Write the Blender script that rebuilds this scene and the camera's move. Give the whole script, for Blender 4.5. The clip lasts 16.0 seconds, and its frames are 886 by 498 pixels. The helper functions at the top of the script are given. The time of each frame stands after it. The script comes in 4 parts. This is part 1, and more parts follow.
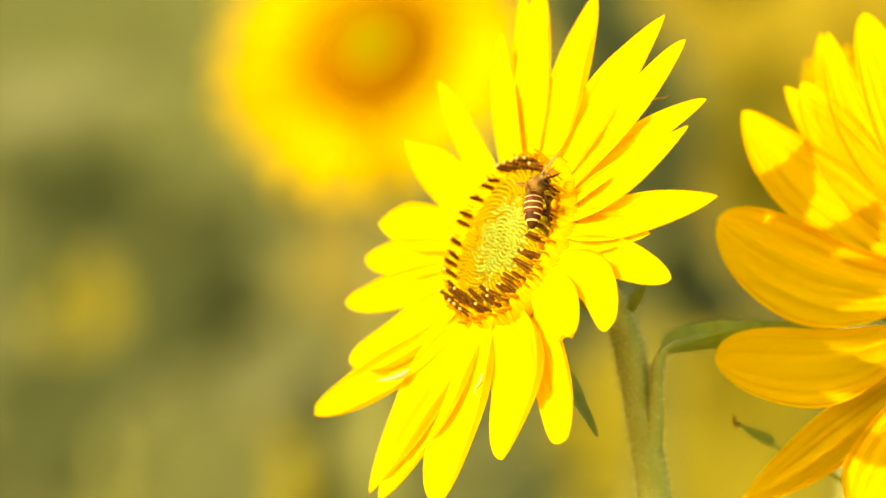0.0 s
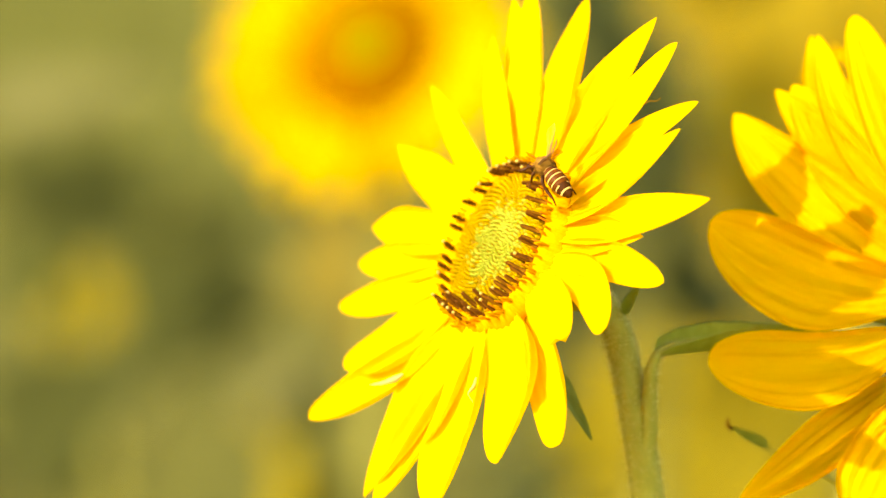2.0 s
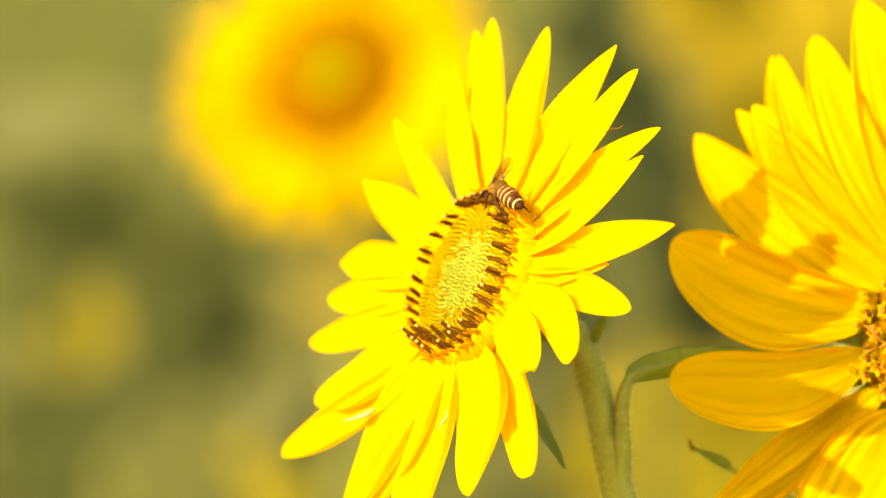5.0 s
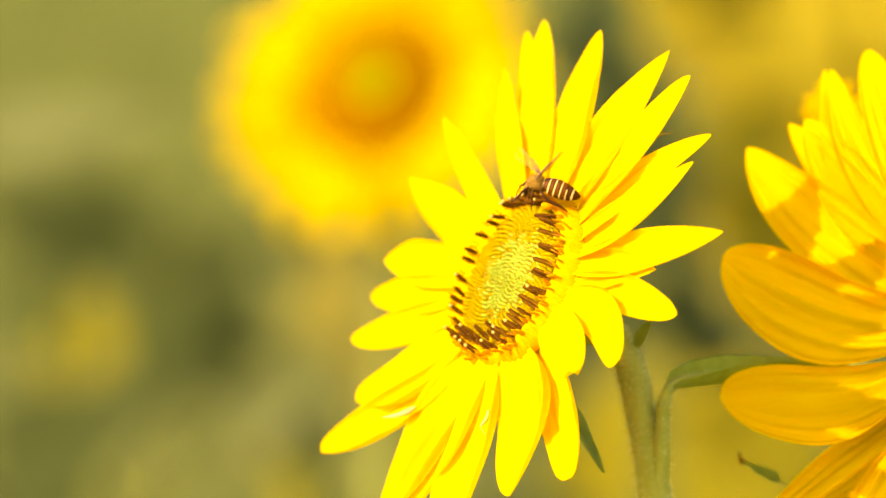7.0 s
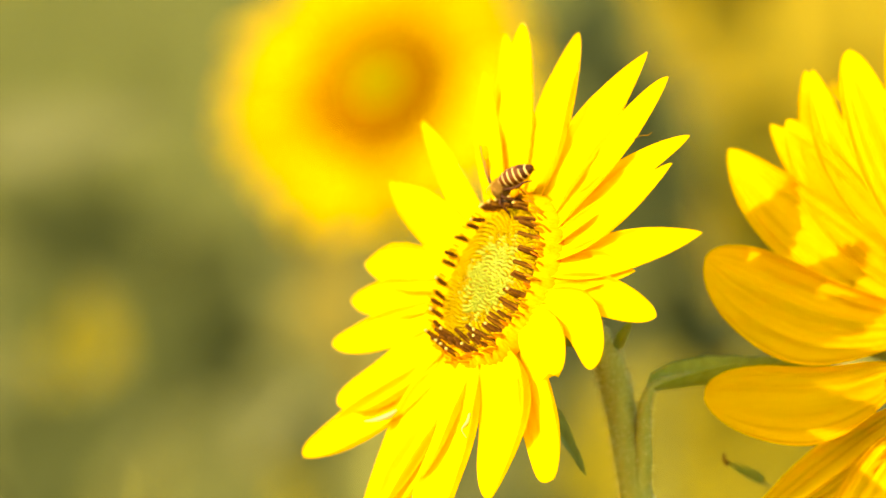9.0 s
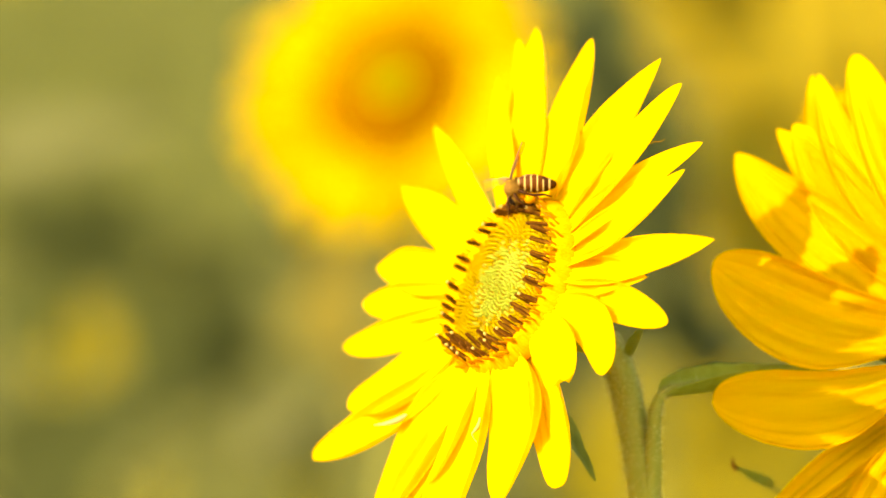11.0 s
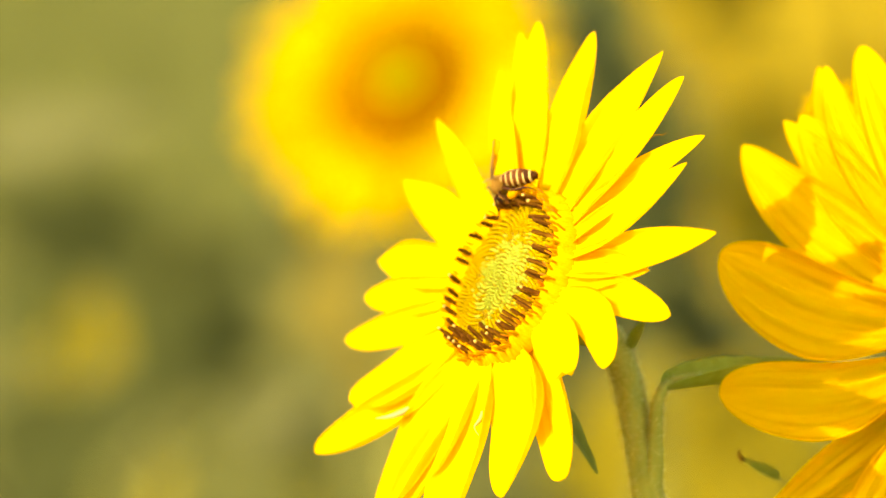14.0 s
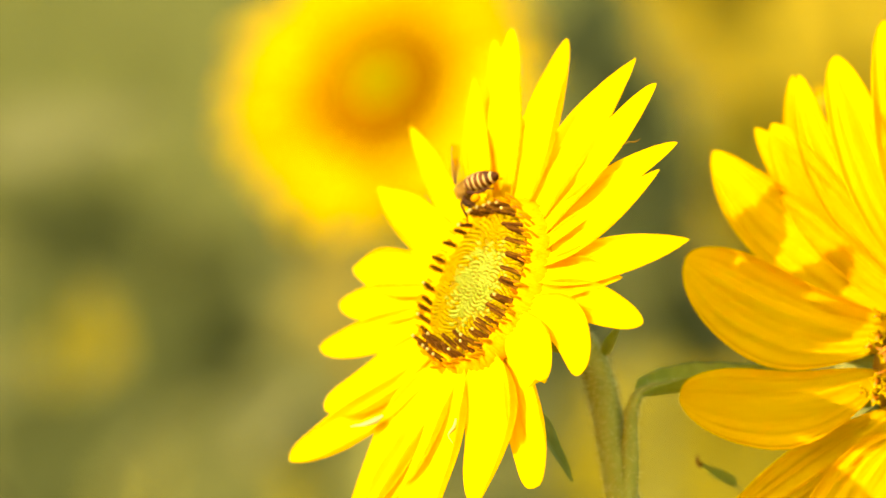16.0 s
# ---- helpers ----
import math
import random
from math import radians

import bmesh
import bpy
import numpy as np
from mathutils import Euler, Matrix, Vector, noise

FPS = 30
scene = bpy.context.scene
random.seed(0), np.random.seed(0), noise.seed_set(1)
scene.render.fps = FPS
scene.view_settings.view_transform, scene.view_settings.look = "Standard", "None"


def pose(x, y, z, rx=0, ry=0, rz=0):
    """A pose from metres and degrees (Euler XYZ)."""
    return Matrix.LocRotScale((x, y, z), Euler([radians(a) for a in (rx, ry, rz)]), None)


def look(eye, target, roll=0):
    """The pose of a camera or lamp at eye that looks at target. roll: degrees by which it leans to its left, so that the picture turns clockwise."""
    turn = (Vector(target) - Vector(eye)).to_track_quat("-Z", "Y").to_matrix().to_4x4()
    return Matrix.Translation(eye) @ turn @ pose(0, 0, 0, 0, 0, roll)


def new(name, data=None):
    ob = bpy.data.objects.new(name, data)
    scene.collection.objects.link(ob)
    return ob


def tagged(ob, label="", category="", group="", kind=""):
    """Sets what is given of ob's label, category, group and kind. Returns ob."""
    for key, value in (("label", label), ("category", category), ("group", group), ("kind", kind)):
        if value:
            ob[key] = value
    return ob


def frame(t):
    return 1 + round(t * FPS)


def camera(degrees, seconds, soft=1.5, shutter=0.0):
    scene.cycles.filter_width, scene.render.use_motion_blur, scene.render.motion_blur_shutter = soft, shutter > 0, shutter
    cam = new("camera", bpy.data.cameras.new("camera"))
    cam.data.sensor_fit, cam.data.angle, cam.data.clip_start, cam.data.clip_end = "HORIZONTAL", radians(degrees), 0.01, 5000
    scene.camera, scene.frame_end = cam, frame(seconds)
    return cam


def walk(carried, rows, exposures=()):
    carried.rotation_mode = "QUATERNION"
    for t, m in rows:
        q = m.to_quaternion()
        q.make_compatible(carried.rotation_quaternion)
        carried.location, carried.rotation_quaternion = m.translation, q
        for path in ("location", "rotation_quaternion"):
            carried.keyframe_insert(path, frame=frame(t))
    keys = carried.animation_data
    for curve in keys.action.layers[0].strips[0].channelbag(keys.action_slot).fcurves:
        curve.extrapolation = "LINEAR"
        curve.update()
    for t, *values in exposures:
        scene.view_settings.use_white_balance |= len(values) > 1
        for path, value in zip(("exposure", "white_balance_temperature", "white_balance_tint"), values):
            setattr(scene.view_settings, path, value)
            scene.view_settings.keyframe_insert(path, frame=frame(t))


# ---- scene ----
LENS = 9.0
cam = camera(LENS, 16.0, soft=1.5)
EYE = pose(0, 0, 0.62, 86, 0, 0)          # the tripod: 0.62 m up, looking 4 degrees down
FOCAL = 784 / math.tan(radians(LENS / 2))  # angle units per radian of the tilt table below
HEAD_DEPTH = 1.245
cam.data.dof.use_dof = True
cam.data.dof.focus_distance = 1.224
cam.data.dof.aperture_fstop = 9.0

# slow tilt upwards of the tripod head (seconds, tilt in units of 1/FOCAL radians)
TILT = [(0, 0), (1.5, 0), (3.0, 0), (3.5, 2), (4.0, 8), (4.5, 27), (5.0, 44), (5.2, 46), (6.2, 57), (7.3, 62), (8.0, 64),
        (8.7, 66), (9.7, 73), (10.8, 77), (11.5, 75), (12, 72), (13, 66), (14, 63), (15, 61), (16, 65)]


def tilt_at(t):
    return float(np.interp(t, [a for a, b in TILT], [b for a, b in TILT]))


walk(cam, [(t, pose(0, 0, 0.62, 86 + math.degrees(v / FOCAL), 0, 0)) for t, v in TILT],
     exposures=[(0, 2.4, 8500, 10), (16, 2.4, 8500, 10)])

# ---- light ----
SUN_WAY = Vector((-0.66, -0.555, 0.55)).normalized()
sun_data = bpy.data.lights.new("sun", "SUN")
sun_data.energy, sun_data.angle, sun_data.color = 2.05, radians(0.53), (1.0, 0.94, 0.82)
sun = new("sun", sun_data)
sun.matrix_world = look(SUN_WAY * 20, (0, 0, 0))

world = bpy.data.worlds.new("sky")
world.use_nodes = True
scene.world = world
sky = world.node_tree.nodes.new("ShaderNodeTexSky")
sky.sky_type, sky.sun_disc = "NISHITA", False
sky.sun_elevation = math.asin(SUN_WAY.z)
sky.sun_rotation = math.atan2(SUN_WAY.x, SUN_WAY.y) % (2 * math.pi)
background = world.node_tree.nodes["Background"]
background.inputs["Strength"].default_value = 0.15
world.node_tree.links.new(sky.outputs[0], background.inputs["Color"])


# ---- materials ----
def material(name, colours, rough=0.6, scale=300.0, stretch=(1, 1, 1), bump=0.15, spread=0.5, sheer=0.0, specular=0.3,
             fine=6.0, depth=0.0003, vary=0.0, sheer_colour=None):
    """A node material: colours from dark to light mixed by noise at two scales, in object space; sheer: how much light passes."""
    m = bpy.data.materials.new(name)
    m.use_nodes = True
    nt = m.node_tree
    nodes, links = nt.nodes, nt.links
    bsdf = nodes["Principled BSDF"]
    coord = nodes.new("ShaderNodeTexCoord")
    mapping = nodes.new("ShaderNodeMapping")
    mapping.inputs["Scale"].default_value = stretch
    links.new(coord.outputs["Object"], mapping.inputs["Vector"])
    big, small = nodes.new("ShaderNodeTexNoise"), nodes.new("ShaderNodeTexNoise")
    for tex, s in ((big, scale), (small, scale * fine)):
        tex.inputs["Scale"].default_value = s
        tex.inputs["Detail"].default_value = 3
        links.new(mapping.outputs[0], tex.inputs["Vector"])
    mix = nodes.new("ShaderNodeMath")
    mix.operation = "MULTIPLY_ADD"
    mix.inputs[1].default_value = 0.45
    links.new(small.outputs["Fac"], mix.inputs[0])
    half = nodes.new("ShaderNodeMath")
    half.operation = "MULTIPLY"
    half.inputs[1].default_value = 0.55
    links.new(big.outputs["Fac"], half.inputs[0])
    links.new(half.outputs[0], mix.inputs[2])
    ramp = nodes.new("ShaderNodeValToRGB")
    els = ramp.color_ramp.elements
    lo, hi = 0.5 - spread / 2, 0.5 + spread / 2
    els[0].position, els[1].position = lo, hi
    els[0].color, els[1].color = (*colours[0], 1), (*colours[-1], 1)
    for i, c in enumerate(colours[1:-1]):
        e = els.new(lo + (hi - lo) * (i + 1) / (len(colours) - 1))
        e.color = (*c, 1)
    links.new(mix.outputs[0], ramp.inputs["Fac"])
    tone = ramp.outputs["Color"]
    if vary:
        info = nodes.new("ShaderNodeObjectInfo")
        rng = nodes.new("ShaderNodeMapRange")
        rng.inputs["To Min"].default_value, rng.inputs["To Max"].default_value = 1 - vary, 1 + vary
        links.new(info.outputs["Random"], rng.inputs["Value"])
        hsv = nodes.new("ShaderNodeHueSaturation")
        links.new(rng.outputs[0], hsv.inputs["Value"])
        links.new(tone, hsv.inputs["Color"])
        tone = hsv.outputs["Color"]
    links.new(tone, bsdf.inputs["Base Color"])
    bsdf.inputs["Roughness"].default_value = rough
    bsdf.inputs["Specular IOR Level"].default_value = specular
    if bump:
        b = nodes.new("ShaderNodeBump")
        b.inputs["Strength"].default_value, b.inputs["Distance"].default_value = bump, depth
        links.new(mix.outputs[0], b.inputs["Height"])
        links.new(b.outputs[0], bsdf.inputs["Normal"])
    if sheer:
        tr = nodes.new("ShaderNodeBsdfTranslucent")
        if sheer_colour:
            tr.inputs["Color"].default_value = (*sheer_colour, 1)
        else:
            links.new(tone, tr.inputs["Color"])
        ms = nodes.new("ShaderNodeMixShader")
        ms.inputs[0].default_value = sheer
        links.new(bsdf.outputs[0], ms.inputs[1])
        links.new(tr.outputs[0], ms.inputs[2])
        links.new(ms.outputs[0], nodes["Material Output"].inputs["Surface"])
    return m


PETAL = material("petal_yellow", [(0.50, 0.278, 0.0), (0.65, 0.413, 0.0), (0.71, 0.464, 0.0)], 0.6, 60, (0.25, 9, 9), 0.5, 0.45,
                 sheer=0.57, specular=0.1, sheer_colour=(0.96, 0.70, 0.0), vary=0.05, depth=0.0005)
PETAL_FAR = material("petal_amber", [(0.42, 0.268, 0.0), (0.52, 0.37, 0.0)], 0.7, 25, (0.4, 5, 5), 0.3, 0.5,
                     sheer=0.5, specular=0.05, sheer_colour=(0.82, 0.575, 0.0), vary=0.15)
PETAL_DEEP = material("petal_golden", [(0.54, 0.30, 0.0), (0.69, 0.42, 0.0), (0.75, 0.47, 0.0)], 0.55, 60, (0.2, 12, 12), 0.8, 0.42,
                      sheer=0.62, specular=0.12, sheer_colour=(0.97, 0.68, 0.0), vary=0.05, depth=0.0008)
PETAL_DRY = material("petal_dry", [(0.19, 0.150, 0.008), (0.23, 0.178, 0.012)], 0.8, 30, (0.4, 3, 3), 0.2, sheer=0.3, vary=0.1, specular=0.05)
PETAL_OCHRE = material("petal_ochre", [(0.285, 0.20, 0.012), (0.31, 0.22, 0.015)], 0.8, 30, (0.4, 3, 3), 0.2, sheer=0.3, vary=0.06, specular=0.05)
STEM = material("stem_green", [(0.19, 0.17, 0.018), (0.25, 0.23, 0.030), (0.31, 0.285, 0.05)], 0.8, 90, (1, 1, 0.3), 0.4, 0.5, specular=0.05)
HAIR = material("plant_hair", [(0.42, 0.39, 0.11), (0.54, 0.50, 0.18)], 0.7, 200, bump=0, sheer=0.4, specular=0.05)
LEAF = material("leaf_green", [(0.19, 0.215, 0.018), (0.29, 0.305, 0.035), (0.39, 0.40, 0.065)], 0.7, 70, (1, 1, 1), 0.5, 0.5, sheer=0.5,
                specular=0.04, vary=0.12, depth=0.0006)
LEAF_FAR = material("leaf_olive", [(0.067, 0.069, 0.012), (0.086, 0.087, 0.017), (0.106, 0.102, 0.023)], 0.8, 9, (1, 1, 1), 0.3, 0.55, sheer=0.5,
                    specular=0.1, vary=0.15, depth=0.002)
LEAF_PALE = material("leaf_pale_olive", [(0.095, 0.095, 0.020), (0.115, 0.113, 0.026), (0.138, 0.130, 0.032)], 0.8, 7, (1, 1, 1), 0.3, 0.55, sheer=0.5,
                     specular=0.1, depth=0.002)
LEAF_LIGHT = material("leaf_light_olive", [(0.135, 0.132, 0.042), (0.155, 0.15, 0.05), (0.18, 0.17, 0.06)], 0.8, 7, (1, 1, 1), 0.3, 0.55, sheer=0.5,
                      specular=0.05, depth=0.002)
LEAF_DRY = material("leaf_yellowing", [(0.17, 0.135, 0.022), (0.235, 0.185, 0.032)], 0.8, 7, (1, 1, 1), 0.3, 0.55, sheer=0.5,
                      specular=0.05, depth=0.002)
# darker copy of the leaf greens: shade is put into the colour
LEAF_SLATE_SHADE = material("leaf_slate_shade", [(0.026, 0.032, 0.010), (0.034, 0.042, 0.013), (0.044, 0.052, 0.017)], 0.8, 9, (1, 1, 1), 0.3, 0.55, sheer=0.4,
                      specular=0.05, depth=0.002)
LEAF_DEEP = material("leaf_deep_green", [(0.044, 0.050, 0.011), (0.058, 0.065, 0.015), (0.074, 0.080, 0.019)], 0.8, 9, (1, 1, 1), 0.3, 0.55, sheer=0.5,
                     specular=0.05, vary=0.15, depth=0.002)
BRACT = material("bract_green", [(0.09, 0.105, 0.012), (0.15, 0.17, 0.024), (0.22, 0.24, 0.045)], 0.75, 120, (0.5, 3, 3), 0.4, 0.5, sheer=0.3, specular=0.04)
BUD_PALE = material("bud_pale", [(0.22, 0.235, 0.006), (0.35, 0.385, 0.04)], 0.6, 400, bump=0.3, sheer=0.1, specular=0.1)
BUD_OLIVE = material("bud_olive_gold", [(0.15, 0.085, 0.001), (0.28, 0.17, 0.003), (0.36, 0.25, 0.008)], 0.6, 260, bump=0.3, sheer=0.1, specular=0.1)
BUD_GOLD = material("bud_gold", [(0.30, 0.175, 0.0), (0.41, 0.27, 0.002)], 0.6, 400, bump=0.3, sheer=0.1, specular=0.1)
TUBE_DARK = material("anther_brown", [(0.028, 0.008, 0.0006), (0.075, 0.024, 0.002), (0.32, 0.14, 0.006)], 0.8, 1100, (1, 1, 0.06), 0.3, 0.5, specular=0.03)
TUBE_GOLD = material("corolla_orange", [(0.46, 0.20, 0.001), (0.56, 0.29, 0.002)], 0.6, 400, (1, 1, 0.3), 0.3, sheer=0.2, specular=0.08)
STIGMA = material("stigma_cream", [(0.38, 0.24, 0.03), (0.46, 0.32, 0.06)], 0.6, 600, bump=0.2)
STAR = material("floret_ochre", [(0.30, 0.165, 0.002), (0.46, 0.29, 0.006)], 0.6, 500, bump=0.2, sheer=0.1, specular=0.05)
CURL = material("curl_cream", [(0.42, 0.33, 0.08), (0.52, 0.43, 0.14)], 0.7, 400, bump=0.2, sheer=0.3)
RUST = material("style_rust", [(0.40, 0.10, 0.003), (0.58, 0.22, 0.006)], 0.5, 500, bump=0.2)
DISC_OLIVE = material("disc_olive", [(0.10, 0.05, 0.001), (0.24, 0.105, 0.002)], 0.8, 250, bump=0.4, specular=0.03)
COLLAR = material("collar_gold", [(0.52, 0.18, 0.0), (0.66, 0.28, 0.0), (0.74, 0.35, 0.0)], 0.7, 500, (1, 1, 0.3), 0.5, sheer=0.25, specular=0.05)
STEM_FAR = material("stem_olive", [(0.12, 0.115, 0.02), (0.17, 0.16, 0.035)], 0.8, 60, bump=0.3, specular=0.05)
DISC_BED = material("disc_bed", [(0.10, 0.062, 0.001), (0.17, 0.10, 0.002)], 0.8, 300, bump=0.4, specular=0.05)
DISC_RING = material("disc_orange", [(0.12, 0.037, 0.0), (0.16, 0.054, 0.0)], 0.8, 120, bump=0.5, specular=0.0)
DISC_HEART = material("disc_heart", [(0.105, 0.086, 0.0), (0.135, 0.11, 0.002)], 0.8, 120, bump=0.4, specular=0.0)
CHITIN = material("bee_brown", [(0.026, 0.007, 0.0003), (0.056, 0.016, 0.0006)], 0.5, 700, bump=0.2, specular=0.08, depth=0.00005)
CHITIN_WARM = material("bee_chestnut", [(0.05, 0.012, 0.0003), (0.11, 0.029, 0.0006)], 0.5, 700, bump=0.2, specular=0.08, depth=0.00005)
BAND = material("bee_band", [(0.40, 0.25, 0.06), (0.52, 0.36, 0.11)], 0.7, 900, bump=0.4, specular=0.1, depth=0.00005)
AMBER = material("bee_amber", [(0.30, 0.10, 0.02), (0.42, 0.16, 0.03)], 0.4, 600, bump=0.2, depth=0.00005)
FUZZ = material("bee_fuzz", [(0.13, 0.058, 0.007), (0.30, 0.155, 0.026)], 0.9, 1600, bump=0.9, specular=0.02, depth=0.0002)
EYE_BLACK = material("bee_eye", [(0.014, 0.006, 0.002), (0.03, 0.013, 0.004)], 0.6, 500, bump=0, specular=0.1)
POLLEN = material("pollen_orange", [(0.38, 0.12, 0.002), (0.52, 0.20, 0.004)], 0.8, 1500, bump=0.8, specular=0.05, depth=0.0001)
WING = material("bee_wing", [(0.50, 0.26, 0.02), (0.6, 0.36, 0.04)], 0.5, 300, bump=0.1, specular=0.02)
VEIN = material("wing_vein", [(0.10, 0.045, 0.015), (0.16, 0.08, 0.03)], 0.4, 300, bump=0)
SOIL = material("field_soil", [(0.105, 0.10, 0.036), (0.14, 0.132, 0.048), (0.18, 0.165, 0.062)], 0.9, 1.2, bump=0.6, depth=0.03)
wing_nodes = WING.node_tree
clear = wing_nodes.nodes.new("ShaderNodeBsdfTransparent")
clear.inputs["Color"].default_value = (1.0, 0.91, 0.62, 1)
veil = wing_nodes.nodes.new("ShaderNodeMixShader")
veil.inputs[0].default_value = 0.16
wing_nodes.links.new(clear.outputs[0], veil.inputs[1])
wing_nodes.links.new(wing_nodes.nodes["Principled BSDF"].outputs[0], veil.inputs[2])
wing_nodes.links.new(veil.outputs[0], wing_nodes.nodes["Material Output"].inputs["Surface"])


# ---- builders ----
def mesh_of(bm, name, materials):
    me = bpy.data.meshes.new(name)
    bmesh.ops.recalc_face_normals(bm, faces=bm.faces)
    bm.to_mesh(me)
    bm.free()
    for m in materials if isinstance(materials, (list, tuple)) else [materials]:
        me.materials.append(m)
    for p in me.polygons:
        p.use_smooth = True
    return me


def part(name, bm, mat, parent, label="", m=None):
    """One mesh object under a thing or a part; m: its pose in the parent's space. bm may be a finished mesh."""
    ob = new(name, bm if isinstance(bm, bpy.types.Mesh) else mesh_of(bm, name, mat))
    ob.parent = parent
    if m is not None:
        ob.matrix_local = m
    if label:
        ob["label"] = label
    return ob


def smooth_path(points, steps=6):
    """Points of a smooth curve through the given ones."""
    p = [Vector(q) for q in points]
    p = [p[0] * 2 - p[1]] + p + [p[-1] * 2 - p[-2]]
    out = []
    for i in range(1, len(p) - 2):
        for k in range(steps):
            t = k / steps
            out.append(0.5 * (2 * p[i] + (p[i + 1] - p[i - 1]) * t + (2 * p[i - 1] - 5 * p[i] + 4 * p[i + 1] - p[i + 2]) * t * t
                              + (3 * p[i] - p[i - 1] - 3 * p[i + 1] + p[i + 2]) * t ** 3))
    return out + [p[-2]]


def tube(bm, path, radii, sides=10, mat=0):
    """A closed tube along a path, its radii spread evenly over it."""
    n, rings, side = len(path), [], None
    for i, p in enumerate(path):
        way = (path[min(i + 1, n - 1)] - path[max(i - 1, 0)]).normalized()
        side = way.orthogonal().normalized() if side is None else (side - way * side.dot(way)).normalized()
        other = way.cross(side)
        r = float(np.interp(i / (n - 1), np.linspace(0, 1, len(radii)), radii))
        rings.append([bm.verts.new(p + (side * math.cos(a) + other * math.sin(a)) * r) for a in np.linspace(0, 2 * math.pi, sides, endpoint=False)])
    faces = [bm.faces.new((a[k], a[(k + 1) % sides], b[(k + 1) % sides], b[k])) for a, b in zip(rings, rings[1:]) for k in range(sides)]
    faces += [bm.faces.new(rings[0][::-1]), bm.faces.new(rings[-1])]
    for f in faces:
        f.material_index = mat
    return bm


def lathe(bm, profile, sides=12, mats=None):
    """A turned shape round z: profile of (radius, height)."""
    rings = [[bm.verts.new((r * math.cos(a), r * math.sin(a), z)) for a in np.linspace(0, 2 * math.pi, sides, endpoint=False)] for r, z in profile]
    for j, (a, b) in enumerate(zip(rings, rings[1:])):
        for k in range(sides):
            f = bm.faces.new((a[k], a[(k + 1) % sides], b[(k + 1) % sides], b[k]))
            f.material_index = mats[j] if mats else 0
    bm.faces.new(rings[0][::-1]).material_index = mats[0] if mats else 0
    bm.faces.new(rings[-1]).material_index = mats[-1] if mats else 0
    return bm


def across(t):
    """Rows set closer towards the two rims."""
    return math.sin(t * math.pi / 2) * 0.75 + t * 0.25


def sheet(bm, place, ns, nt, thick):
    """A thin closed skin: place(s, t) gives the middle surface, s from 0 to 1, t from -1 to 1."""
    grids = []
    for side in (0.5, -0.5):
        grids.append([[bm.verts.new(place(i / ns, across(2 * j / nt - 1)) + Vector((0, 0, side * thick * (1 - 0.7 * abs(2 * j / nt - 1))))) for j in range(nt + 1)]
                      for i in range(ns + 1)])
    top, low = grids
    for i in range(ns):
        for j in range(nt):
            bm.faces.new((top[i][j], top[i + 1][j], top[i + 1][j + 1], top[i][j + 1]))
            bm.faces.new((low[i][j], low[i][j + 1], low[i + 1][j + 1], low[i + 1][j]))
    rim = [(i, 0) for i in range(ns)] + [(ns, j) for j in range(nt)] + [(i, nt) for i in range(ns, 0, -1)] + [(0, j) for j in range(nt, 0, -1)]
    for (a, b), (c, d) in zip(rim, rim[1:] + rim[:1]):
        bm.faces.new((top[a][b], low[a][b], low[c][d], top[c][d]))
    return bm


def petal_mesh(long, wide, arch=0.06, cup=0.25, point=0.62, ribs=0.00022, bend=0.0, seed=0, fold=0.0, ns=26, nt=12, base=0.30, folds=7.5, rim=0.2):
    """A ray petal along x, from 0 to long: arch lifts its middle, cup raises its sides, point shapes its tip."""
    rnd = random.Random(seed)
    ph, wob, notch = rnd.uniform(0, 6), rnd.uniform(0.6, 1.4), rnd.uniform(-0.3, 0.3)
    s0 = base
    peak = max((s / 50 + s0) ** 0.75 * (1 - s / 50) ** point for s in range(50))

    def place(s, t):
        s = 1 - (1 - s) ** 1.6
        w = wide / 2 * max(0.012, (s + s0) ** 0.75 * max(0.0, 1 - s) ** point / peak)
        fade = min(1, 4 * s) * min(1, 3 * (1 - s))
        z = arch * long * 4 * (s - s * s) + cup * w * (0.4 * t * t + 0.8 * abs(t) ** 4.5) * (0.6 + 0.4 * s) + rim * w * (max(0, abs(t) - 0.88) / 0.12) ** 1.3 * (1 + 0.35 * math.sin(9 * s + ph + 2 * t)) * fade + ribs * (0.7 * math.cos(t * folds + ph * 0.2) + 0.5 * math.cos(t * folds * 1.9 + ph)) * fade - 2.4 * ribs * math.exp(-((t + 0.15 * notch) / 0.07) ** 2) * fade
        z += 0.035 * wide * wob * math.sin(5 * s + ph + 1.3 * t) * fade
        z += fold * wide * max(0, s - 0.62) ** 2 * (1 + t)
        y = w * t + bend * long * 4 * (s - s * s) + 0.02 * wide * math.sin(9 * s + ph) * abs(t)
        return Vector((long * s + notch * 0.02 * wide * t * s, y, z))

    return sheet(bmesh.new(), place, ns, nt, 0.00032)


